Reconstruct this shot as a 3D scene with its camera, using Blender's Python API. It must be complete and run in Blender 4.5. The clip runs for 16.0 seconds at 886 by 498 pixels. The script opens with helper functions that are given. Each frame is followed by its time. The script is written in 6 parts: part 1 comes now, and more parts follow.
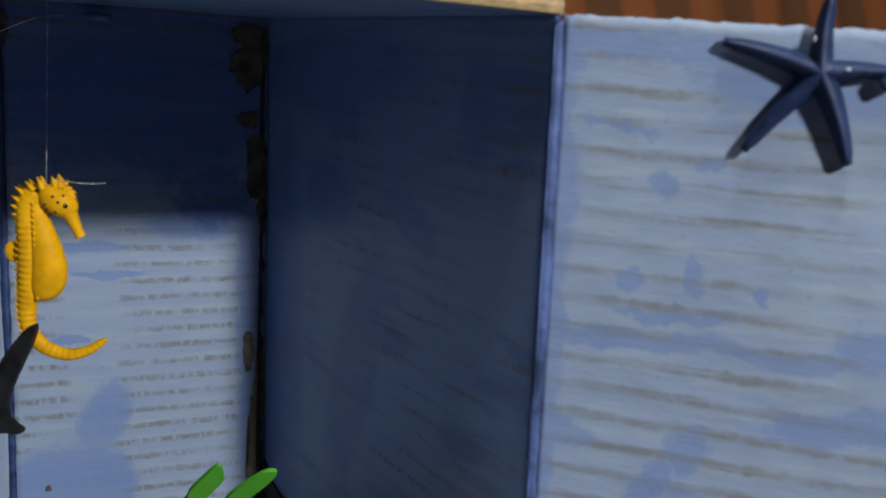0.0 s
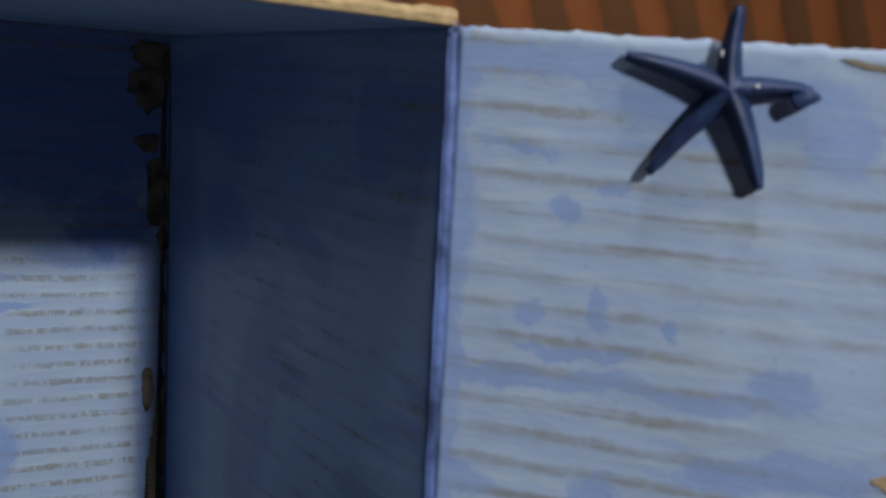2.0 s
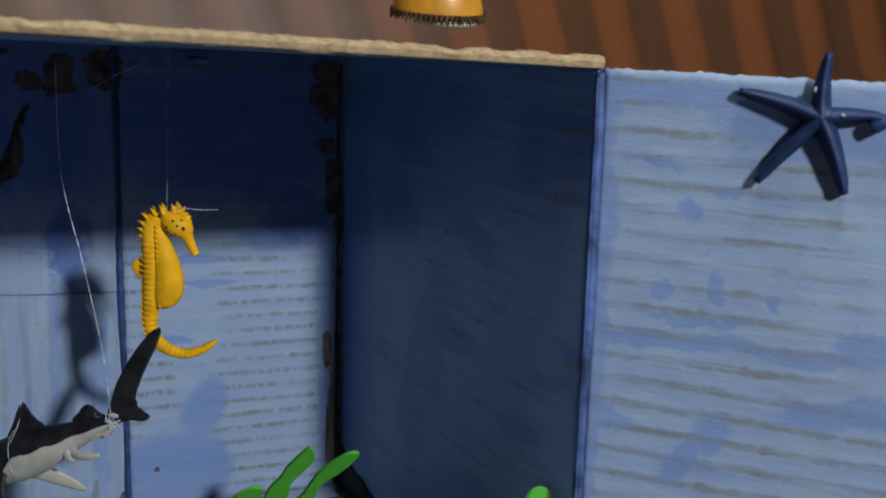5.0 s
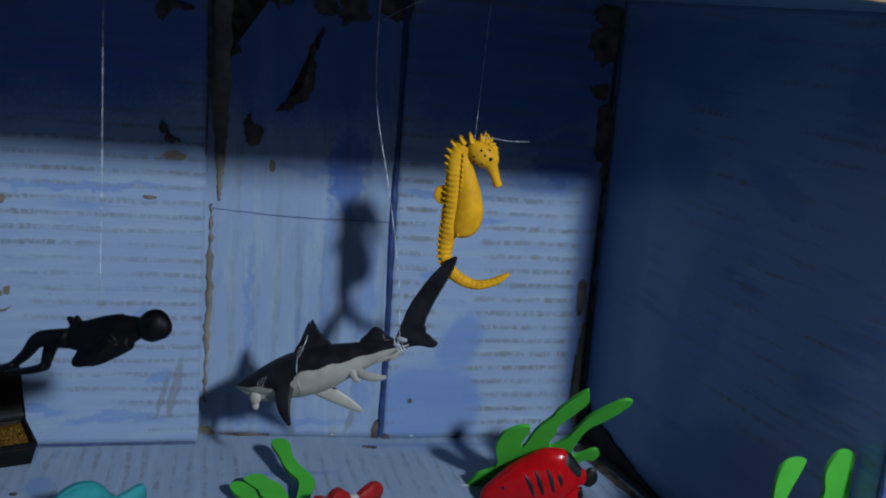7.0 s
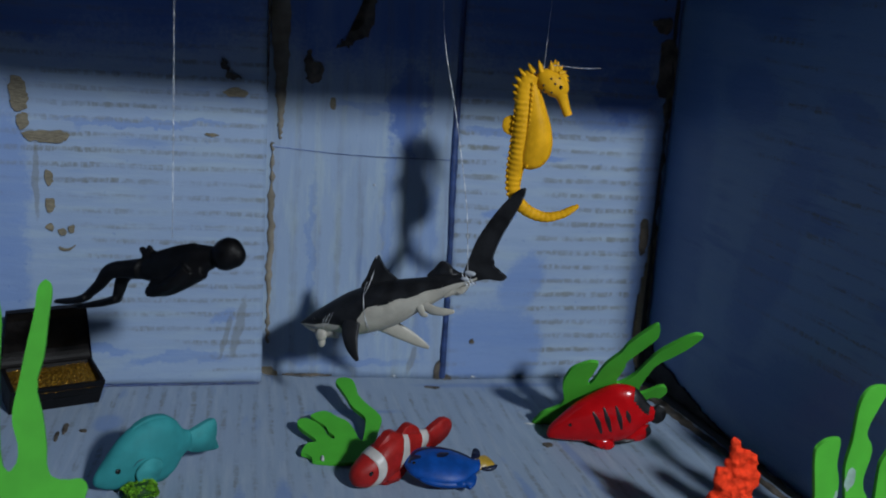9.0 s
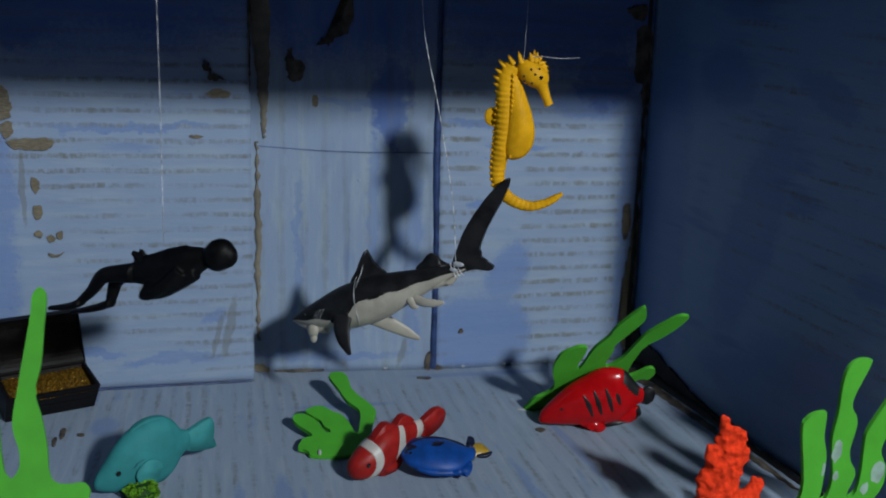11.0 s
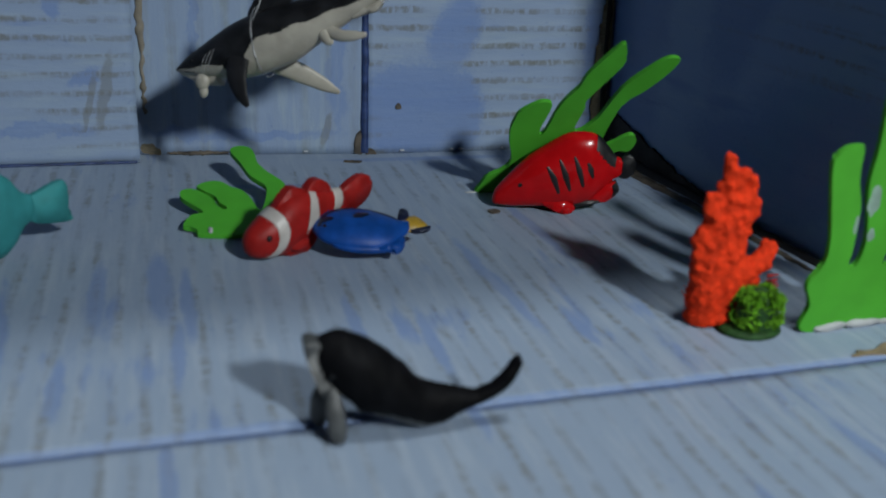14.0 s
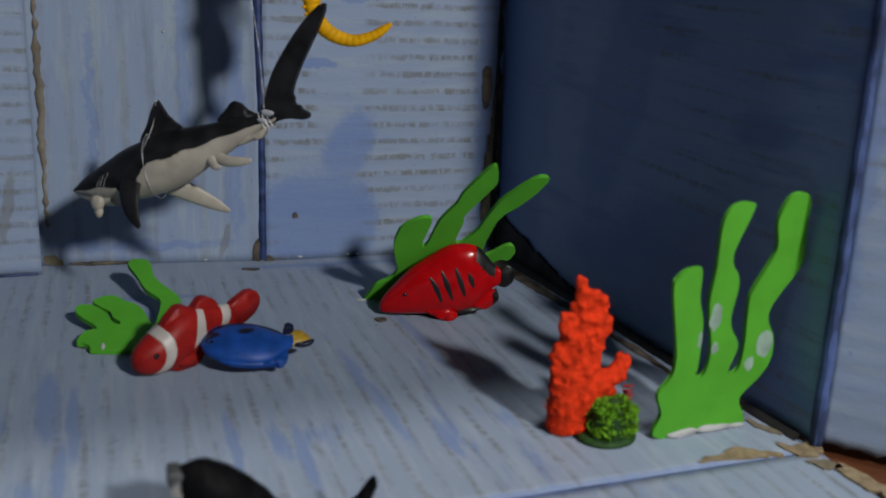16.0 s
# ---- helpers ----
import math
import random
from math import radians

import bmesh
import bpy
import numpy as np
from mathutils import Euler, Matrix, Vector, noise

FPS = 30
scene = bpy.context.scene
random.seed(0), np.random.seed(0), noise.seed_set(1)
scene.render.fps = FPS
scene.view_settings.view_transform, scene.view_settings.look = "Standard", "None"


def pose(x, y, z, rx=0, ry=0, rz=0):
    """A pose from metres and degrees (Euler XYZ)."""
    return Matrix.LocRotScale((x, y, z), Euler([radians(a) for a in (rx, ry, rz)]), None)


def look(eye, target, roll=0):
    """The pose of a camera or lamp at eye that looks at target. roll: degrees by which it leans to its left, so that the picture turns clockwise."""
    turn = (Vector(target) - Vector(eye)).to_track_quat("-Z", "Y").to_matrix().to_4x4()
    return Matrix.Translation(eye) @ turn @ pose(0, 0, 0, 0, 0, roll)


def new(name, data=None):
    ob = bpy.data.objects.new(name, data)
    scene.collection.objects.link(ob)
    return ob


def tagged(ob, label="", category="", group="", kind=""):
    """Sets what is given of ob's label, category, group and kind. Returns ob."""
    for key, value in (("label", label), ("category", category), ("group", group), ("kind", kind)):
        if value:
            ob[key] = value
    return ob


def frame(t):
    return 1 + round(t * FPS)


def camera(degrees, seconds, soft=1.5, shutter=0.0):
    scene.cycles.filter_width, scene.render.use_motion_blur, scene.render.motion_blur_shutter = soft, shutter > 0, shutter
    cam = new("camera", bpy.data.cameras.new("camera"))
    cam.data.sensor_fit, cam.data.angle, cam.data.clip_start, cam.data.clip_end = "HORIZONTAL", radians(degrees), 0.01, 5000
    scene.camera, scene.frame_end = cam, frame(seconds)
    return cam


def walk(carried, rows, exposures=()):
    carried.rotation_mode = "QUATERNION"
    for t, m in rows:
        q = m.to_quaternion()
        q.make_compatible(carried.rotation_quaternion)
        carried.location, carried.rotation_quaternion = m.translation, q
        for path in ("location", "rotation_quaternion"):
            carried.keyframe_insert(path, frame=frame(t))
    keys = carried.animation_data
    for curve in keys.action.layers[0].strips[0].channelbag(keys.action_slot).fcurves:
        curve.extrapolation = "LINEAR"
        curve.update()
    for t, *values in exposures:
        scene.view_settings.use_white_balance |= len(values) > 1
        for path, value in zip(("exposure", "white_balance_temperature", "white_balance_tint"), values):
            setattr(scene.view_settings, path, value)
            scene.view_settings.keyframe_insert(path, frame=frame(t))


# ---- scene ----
cam = camera(45.30, 16.0, 1.9)
cam.data.dof.use_dof, cam.data.dof.focus_distance, cam.data.dof.aperture_fstop = True, 0.54, 10.0
PATH = [
    (0, (0.02215, -0.55310, 0.29851), (0.34539, 0.31284, 0.07906), 5.04),
    (0.5, (0.03352, -0.55286, 0.29956), (0.37672, 0.30766, 0.08925), 5.32),
    (1, (0.04803, -0.54826, 0.29913), (0.39756, 0.31499, 0.11171), 5.74),
    (1.5, (0.05492, -0.53782, 0.29658), (0.40954, 0.32479, 0.11590), 6.11),
    (2, (0.05691, -0.53428, 0.29200), (0.41212, 0.32702, 0.10625), 5.67),
    (2.5, (0.05758, -0.53422, 0.29123), (0.42166, 0.32273, 0.10261), 5.44),
    (3, (0.05534, -0.54360, 0.29550), (0.41650, 0.31267, 0.09836), 5.72),
    (3.2, (0.04901, -0.56957, 0.30755), (0.39376, 0.29150, 0.10211), 5.25),
    (5.3, (-0.01485, -0.61771, 0.32594), (0.26056, 0.26189, 0.09581), 4.04),
    (5.5, (-0.01704, -0.61638, 0.32349), (0.24637, 0.26696, 0.09367), 4.03),
    (6, (-0.04324, -0.61285, 0.31758), (0.17994, 0.27996, 0.08183), 4.58),
    (6.5, (-0.06760, -0.60764, 0.31110), (0.13370, 0.28831, 0.06767), 5.01),
    (7, (-0.09814, -0.59629, 0.29855), (0.08792, 0.29834, 0.03869), 6.85),
    (7.5, (-0.10575, -0.59070, 0.29017), (0.06468, 0.30229, 0.01445), 6.12),
    (8, (-0.11169, -0.59544, 0.28641), (0.06264, 0.29470, 0.00400), 6.05),
    (8.5, (-0.11710, -0.58671, 0.27791), (0.05395, 0.30283, -0.00838), 6.08),
    (8.7, (-0.11509, -0.59032, 0.27599), (0.04799, 0.30057, -0.01073), 6.06),
    (10.8, (-0.12593, -0.59723, 0.27749), (0.05509, 0.28798, -0.01601), 4.54),
    (11, (-0.12098, -0.59823, 0.27920), (0.05977, 0.28659, -0.01564), 4.13),
    (11.5, (-0.11853, -0.58340, 0.26830), (0.08076, 0.30036, -0.01766), 4.20),
    (12, (-0.11141, -0.55414, 0.24224), (0.08333, 0.31866, -0.07838), 4.18),
    (12.5, (-0.10935, -0.53888, 0.21457), (0.07592, 0.31373, -0.16124), 4.11),
    (13, (-0.10056, -0.52559, 0.19421), (0.08617, 0.32304, -0.18981), 4.19),
    (13.5, (-0.08835, -0.51810, 0.18353), (0.10546, 0.32976, -0.19868), 3.92),
    (14, (-0.07903, -0.51506, 0.17304), (0.12590, 0.33367, -0.20134), 4.28),
    (14.5, (-0.06669, -0.51810, 0.17043), (0.13413, 0.33291, -0.20099), 4.43),
    (15, (-0.05016, -0.52541, 0.17404), (0.17953, 0.32133, -0.19035), 5.48),
    (15.5, (-0.04518, -0.53130, 0.18686), (0.20271, 0.31354, -0.16992), 5.68),
    (16, (-0.05664, -0.53719, 0.20534), (0.19362, 0.32152, -0.11479), 4.61),
]
EXPOSURES = [(0.0, 0.44, 6400, 10), (2.5, 0.43, 6400, 9), (3.0, 0.35, 6400, 9), (5.5, 0.27, 5680, 8), (6.5, 0.10, 5380, 8), (7.0, 0.14, 5260, 8), (8.0, 0.18, 5400, 8), (8.5, 0.16, 5520, 7), (11.0, 0.14, 5900, 5), (11.5, 0.07, 5580, 3), (12.0, 0.1, 5600, 3), (12.6, 0.06, 5830, 4), (14.0, 0.0, 5950, 4), (15.0, 0.0, 6100, 6), (15.5, 0.0, 6300, 9), (16.0, 0.0, 6500, 11)]
KEY_W, TOP_W = 33.0, 13.4
walk(cam, [(t, look(eye, target, roll)) for t, eye, target, roll in PATH], EXPOSURES)

# ---- light ----
world = bpy.data.worlds.new("room_air")
scene.world = world
world.use_nodes = True
world.node_tree.nodes["Background"].inputs["Color"].default_value = (0.55, 0.65, 0.9, 1)
world.node_tree.nodes["Background"].inputs["Strength"].default_value = 0.002


def lamp(name, eye, target, watts, size, colour):
    data = bpy.data.lights.new(name, "AREA")
    data.shape, data.size, data.energy, data.color = "DISK", size, watts, colour
    ob = new(name, data)
    ob.matrix_world = look(eye, target)
    return ob


lamp("standing_lamp_light", (0.65, -1.66, 1.145), (0.0, -0.1, 0.13), KEY_W, 0.15, (1.0, 0.97, 0.93))
lamp("ceiling_lamp_light", (0.13, -0.47, 1.84), (0.0, -0.40, 0.0), TOP_W, 0.22, (1.0, 0.96, 0.9))


# ---- materials ----
class Net:
    """A short way to write node trees."""

    def __init__(self, name):
        self.m = bpy.data.materials.new(name)
        self.m.use_nodes = True
        self.t = self.m.node_tree
        self.bsdf = self.t.nodes["Principled BSDF"]

    def node(self, kind, **values):
        n = self.t.nodes.new(kind)
        for k, v in values.items():
            if k == "operation":
                n.operation = v
            elif k == "blend":
                n.data_type, n.blend_type = "RGBA", v
        return n

    def link(self, a, b):
        self.t.links.new(a, b)

    def maths(self, op, a, b=None, clamp=False):
        n = self.node("ShaderNodeMath", operation=op)
        n.use_clamp = clamp
        for i, v in enumerate((a, b)):
            if v is None:
                continue
            if isinstance(v, (int, float)):
                n.inputs[i].default_value = v
            else:
                self.link(v, n.inputs[i])
        return n.outputs[0]

    def coords(self, source, scale=(1, 1, 1), shift=(0, 0, 0)):
        c = self.node("ShaderNodeTexCoord")
        m = self.node("ShaderNodeMapping")
        m.inputs["Scale"].default_value = scale
        m.inputs["Location"].default_value = shift
        self.link(c.outputs[source], m.inputs["Vector"])
        return m.outputs["Vector"]

    def noise(self, vec, scale, detail=3.0, rough=0.55):
        n = self.node("ShaderNodeTexNoise")
        n.inputs["Scale"].default_value, n.inputs["Detail"].default_value = scale, detail
        n.inputs["Roughness"].default_value = rough
        self.link(vec, n.inputs["Vector"])
        return n.outputs["Fac"]

    def step(self, v, lo, hi):
        n = self.node("ShaderNodeMapRange")
        n.inputs["From Min"].default_value, n.inputs["From Max"].default_value = lo, hi
        n.interpolation_type = "SMOOTHSTEP"
        self.link(v, n.inputs["Value"])
        return n.outputs["Result"]

    def mix(self, fac, a, b, blend="MIX"):
        n = self.node("ShaderNodeMix", blend=blend)
        for i, v in ((0, fac), (6, a), (7, b)):
            if isinstance(v, (int, float)):
                n.inputs[i].default_value = v
            elif isinstance(v, tuple):
                n.inputs[i].default_value = (*v, 1)
            else:
                self.link(v, n.inputs[i])
        return n.outputs[2]

    def finish(self, colour, rough=0.5, height=None, strength=0.3, dist=0.001, metal=0.0):
        if isinstance(colour, tuple):
            self.bsdf.inputs["Base Color"].default_value = (*colour, 1)
        else:
            self.link(colour, self.bsdf.inputs["Base Color"])
        if isinstance(rough, (int, float)):
            self.bsdf.inputs["Roughness"].default_value = rough
        else:
            self.link(rough, self.bsdf.inputs["Roughness"])
        self.bsdf.inputs["Metallic"].default_value = metal
        if height is not None:
            b = self.node("ShaderNodeBump")
            b.inputs["Strength"].default_value, b.inputs["Distance"].default_value = strength, dist
            self.link(height, b.inputs["Height"])
            self.link(b.outputs["Normal"], self.bsdf.inputs["Normal"])
        return self.m


def plain(name, colour, rough=0.45, spread=0.12, grain=900.0, blotch=90.0, relief=0.15, wear=None, metal=0.0, dist=0.0003, gloss=0.5):
    """Paint, plastic or foam with blotches, grain and a little wear."""
    n = Net(name)
    n.bsdf.inputs["Specular IOR Level"].default_value = gloss
    v = n.coords("Object")
    big, small = n.noise(v, blotch, 4), n.noise(v, grain, 2)
    dark = tuple(c * (1 - spread * 1.6) for c in colour)
    light = tuple(min(1, c * (1 + spread)) for c in colour)
    col = n.mix(n.step(big, 0.3, 0.7), dark, light)
    if wear:
        col = n.mix(n.maths("MULTIPLY", n.step(n.noise(v, blotch * 2.3, 6, 0.7), 0.63, 0.70), 0.8), col, wear)
    r = n.maths("ADD", n.maths("MULTIPLY", big, 0.2), rough - 0.1)
    return n.finish(col, r, n.maths("ADD", small, n.maths("MULTIPLY", big, 1.5)), relief, dist, metal)


PALE, BLUE, DEEP, TAN = (0.190, 0.250, 0.362), (0.088, 0.152, 0.352), (0.016, 0.044, 0.190), (0.112, 0.113, 0.098)
LIGHT, SHADE_BLUE = (0.238, 0.300, 0.362), (0.045, 0.090, 0.250)


def patches(n, spots, ragged=0.5, shift=(0, 0, 0)):
    """How far inside a set of hand-brushed patches (u, v, half length, half height, degrees) a place of the sheet lies: 1 inside, 0 outside."""
    plane = n.coords("UV")
    place = plane
    for scale, amount, detail in ((38, 0.016, 2), (150, 0.009, 4)):
        w = n.node("ShaderNodeTexNoise")
        w.inputs["Scale"].default_value, w.inputs["Detail"].default_value, w.inputs["Roughness"].default_value = scale, detail, 0.65
        n.link(n.coords("UV", (1, 1, 1), shift), w.inputs["Vector"])
        off, size, total = (n.node("ShaderNodeVectorMath", operation=o) for o in ("SUBTRACT", "SCALE", "ADD"))
        n.link(w.outputs["Color"], off.inputs[0])
        off.inputs[1].default_value = (0.5, 0.5, 0.5)
        n.link(off.outputs[0], size.inputs[0])
        size.inputs["Scale"].default_value = amount * ragged * 2
        n.link(place, total.inputs[0])
        n.link(size.outputs[0], total.inputs[1])
        place = total.outputs[0]
    least = None
    for u, v, ru, rv, turn in spots:
        m = n.node("ShaderNodeMapping")
        m.vector_type = "TEXTURE"
        m.inputs["Location"].default_value = (u, v, 0)
        m.inputs["Rotation"].default_value = (0, 0, math.radians(turn))
        m.inputs["Scale"].default_value = (ru, rv, 1000)
        n.link(place, m.inputs["Vector"])
        d = n.node("ShaderNodeVectorMath", operation="LENGTH")
        n.link(m.outputs["Vector"], d.inputs[0])
        least = d.outputs["Value"] if least is None else n.maths("MINIMUM", least, d.outputs["Value"])
    thin = n.maths("MULTIPLY", n.maths("SUBTRACT", n.noise(n.coords("UV", (1, 1, 1), shift), 420, 3, 0.6), 0.5), 0.5)
    return n.maths("SUBTRACT", 1.0, n.step(n.maths("ADD", least, thin), 0.72, 1.22))


def painted_card(name, along, period, seed, streaky=0.5, blue=0.5, tick=0.0, deepen=0.5, wave=0.5, dash=16, relief=0.6, spots=(), stains=(), quiet=(), paint=BLUE, bareness=0.58, brush_size=1.0, light=0.5, ground=PALE, sheen=LIGHT, cover=1.0, satin=0.42, fray=0.5, gloss=0.25, shade_coat=()):
    """Blue brush paint over corrugated card; the flutes run along u or v of the sheet. spots: bluer brushed patches;
    stains: bare brown patches; quiet: where no card shows; coat: stronger blue up high that also paints in the roof's
    shade.
    """
    n = Net(name)
    n.bsdf.inputs["Specular IOR Level"].default_value = gloss
    sep = n.node("ShaderNodeSeparateXYZ")
    sh = (seed * 0.37, seed * 0.21, seed)

    def way(a, b):
        return (a, b, 1) if along == "u" else (b, a, 1)

    n.link(n.coords("UV", shift=sh), sep.inputs[0])
    cross = sep.outputs[1] if along == "u" else sep.outputs[0]
    wob = n.noise(n.coords("UV", (1, 1, 1), sh), 14, 2)
    c2 = n.maths("ADD", cross, n.maths("MULTIPLY", wob, period * wave))
    ridge = n.maths("ADD", n.maths("MULTIPLY", n.maths("SINE", n.maths("MULTIPLY", c2, 2 * math.pi / period)), 0.5), 0.5)
    streak = n.noise(n.coords("UV", way(dash, 210), sh), 1.0, 4, 0.6)
    zone = n.noise(n.coords("UV", (1, 1, 1), (sh[0] + 3, sh[1], sh[2])), 17, 2)
    brush = n.noise(n.coords("UV", way(9 * brush_size, 60 * brush_size), sh), 1.0, 5, 0.6)
    hair = n.noise(n.coords("UV", way(60, 700), sh), 1.0, 3, 0.6)
    pale = n.noise(n.coords("UV", way(18, 150 + 40 * (brush_size - 1)), (sh[0] + 5, sh[1], sh[2])), 1.0, 4, 0.6)
    grit = n.noise(n.coords("UV", (1, 1, 1), sh), 900, 3)
    ticks = n.noise(n.coords("UV", way(330, 110), sh), 1.0, 3, 0.62)
    blot = n.noise(n.coords("UV", (1, 1, 1), (sh[0] + 11, sh[1], sh[2])), 130, 4, 0.65)
    ridge2 = n.maths("ADD", ridge, n.maths("MULTIPLY", n.maths("SUBTRACT", blot, 0.5), 1.1))
    bare = n.maths("MULTIPLY", n.step(ridge2, 0.52, 1.02), n.step(streak, 0.53 - 0.14 * streaky, 0.62))
    bare = n.maths("MULTIPLY", bare, n.step(zone, 0.32 - 0.06 * streaky, 0.52), True)
    if tick:
        bare = n.maths("MULTIPLY", bare, n.step(ticks, 0.30, 0.56 + 0.12 * tick))
    bare = n.maths("MULTIPLY", bare, n.maths("ADD", 0.55, n.maths("MULTIPLY", blot, 0.8)), True)
    wash = n.maths("ADD", n.maths("MULTIPLY", zone, 0.45), n.maths("MULTIPLY", brush, 0.55))
    bluer = n.maths("MULTIPLY", n.step(wash, 0.60 - 0.11 * blue, 0.70 - 0.11 * blue), 0.6)
    if spots:
        inside = patches(n, spots, fray, sh)
        inside = n.maths("MULTIPLY", inside, n.maths("MULTIPLY", n.maths("ADD", 0.35, brush), cover), True)
        bluer = n.maths("MAXIMUM", bluer, inside)
        bare = n.maths("MULTIPLY", bare, n.maths("SUBTRACT", 1.0, n.maths("MULTIPLY", inside, 0.8)), True)
    if quiet:
        bare = n.maths("MULTIPLY", bare, n.maths("SUBTRACT", 1.0, patches(n, quiet, 0.4, (sh[0] + 2, sh[1], 0))))
    col = n.mix(n.maths("MULTIPLY", n.step(pale, 0.47, 0.66), light), ground, sheen)
    col = n.mix(n.maths("MULTIPLY", n.step(hair, 0.5, 0.75), 0.2), col, sheen)
    col = n.mix(n.maths("MULTIPLY", bluer, 0.9), col, paint)
    deep = n.maths("MULTIPLY", n.step(n.noise(n.coords("UV", way(9 * brush_size, 60 * brush_size), (sh[0] + 7, sh[1], sh[2])), 1.3, 5, 0.65), 0.60, 0.72), deepen * blue)
    col = n.mix(deep, col, DEEP)
    # stronger blue up high, deepening the roof's shade in the colour
    if shade_coat:
        thick = n.maths("MULTIPLY", patches(n, shade_coat, 1.0, (sh[0] + 8, sh[1], 0)), n.maths("ADD", 0.3, brush), True)
        col = n.mix(n.maths("MULTIPLY", thick, 0.85), col, (0.040, 0.088, 0.290))
    speck = n.step(n.noise(n.coords("UV", (1, 1, 1), (sh[0] + 17, sh[1], sh[2])), 240, 2), 0.69, 0.74)
    col = n.mix(n.maths("MULTIPLY", speck, 0.3), col, SHADE_BLUE)
    col = n.mix(n.maths("MULTIPLY", bare, bareness), col, TAN)
    if stains:
        col = n.mix(n.maths("MULTIPLY", patches(n, stains, 0.15, (sh[0] + 4, sh[1], 0)), 0.5), col, TAN)
    rib = n.maths("MULTIPLY", ridge, n.maths("MULTIPLY", n.step(zone, 0.36, 0.60), relief))
    if spots:
        rib = n.maths("MULTIPLY", rib, n.maths("SUBTRACT", 1.0, n.maths("MULTIPLY", inside, 0.9)))
    rib = n.maths("ADD", rib, n.maths("MULTIPLY", n.noise(n.coords("UV", way(120, 260), sh), 1.0, 4, 0.65), 0.9))
    h = n.maths("ADD", rib, n.maths("ADD", n.maths("MULTIPLY", hair, 0.4), n.maths("MULTIPLY", grit, 0.3)))
    rough = n.maths("ADD", n.maths("MULTIPLY", bare, 0.25), n.maths("ADD", satin, n.maths("MULTIPLY", brush, 0.25)))
    return n.finish(col, rough, h, 0.42, 0.0005)


def raw_card(name, colour=(0.42, 0.31, 0.16)):
    n = Net(name)
    v = n.coords("Object")
    fib = n.noise(n.coords("Object", (300, 300, 1500)), 1.0, 4)
    col = n.mix(n.step(fib, 0.3, 0.7), tuple(c * 0.55 for c in colour), colour)
    col = n.mix(n.maths("MULTIPLY", n.step(n.noise(v, 160, 4), 0.5, 0.7), 0.5), col, tuple(c * 1.25 for c in colour))
    return n.finish(col, 0.85, fib, 0.5, 0.0005)


def on_floor(x, y):
    """The place of a spot of the floor on its sheet."""
    t = (y + 0.25) / 0.29
    left, right = -0.285 + 0.019 * t, 0.1955 - 0.0535 * t
    return (x - left) / (right - left) * 0.4455, t * 0.297


# blue patches; the broad ones at v 0.228 also paint in the roof's shade
LEFT_SPOTS = [(0.016, 0.10, 0.010, 0.060, 0), (0.012, 0.05, 0.014, 0.03, 0), (0.105, 0.016, 0.030, 0.0036, 4), (0.128, 0.040, 0.008, 0.003, 10), (0.060, 0.022, 0.020, 0.003, 0), (0.085, 0.150, 0.05, 0.002, 1), (0.075, 0.228, 0.09, 0.042, 0), (0.1168, 0.0735, 0.0045, 0.0085, 0)]
RIGHT_SPOTS = [(0.026, 0.024, 0.034, 0.026, 10), (0.046, 0.060, 0.013, 0.024, -22), (0.052, 0.020, 0.012, 0.022, 0), (0.034, 0.155, 0.030, 0.003, 0), (0.050, 0.140, 0.02, 0.0022, 0), (0.128, 0.10, 0.009, 0.12, 0), (0.100, 0.168, 0.030, 0.010, 0), (0.03, 0.104, 0.012, 0.003, 0), (0.070, 0.228, 0.09, 0.042, 0)]
SIDE_SPOTS = [(0.022, 0.10, 0.026, 0.13, 0), (0.070, 0.262, 0.09, 0.020, 4), (0.105, 0.12, 0.020, 0.07, -18), (0.16, 0.05, 0.05, 0.025, 0), (0.072, 0.20, 0.026, 0.018, 0), (0.150, 0.200, 0.022, 0.010, -20), (0.200, 0.255, 0.014, 0.022, 0), (0.130, 0.03, 0.06, 0.02, 0)]
FLAP_SPOTS = [(0.0564, 0.1818, 0.0706, 0.0042, 1), (0.1152, 0.1889, 0.0128, 0.007, 0), (0.034, 0.2880, 0.050, 0.0055, -2), (0.0, 0.2, 0.0075, 0.16, 0), (0.0937, 0.2785, 0.0428, 0.012, 0), (0.1265, 0.2702, 0.0128, 0.013, 0), (0.0399, 0.2404, 0.0048, 0.006, 40),
              (0.0562, 0.2473, 0.0043, 0.0026, 0), (0.0528, 0.2087, 0.0043, 0.0075, 0), (0.0288, 0.2028, 0.0054, 0.004, 0), (0.0777, 0.2031, 0.0032, 0.004, 0), (0.0476, 0.1923, 0.0214, 0.0022, 0), (0.115, 0.1589, 0.0385, 0.0075, 8), (0.055, 0.1413, 0.0075, 0.011, -25),
              (0.0423, 0.1249, 0.0064, 0.012, -30), (0.0086, 0.1421, 0.0150, 0.006, 0), (0.0782, 0.0507, 0.0535, 0.008, 4), (0.0216, 0.2594, 0.0128, 0.0022, 0)]
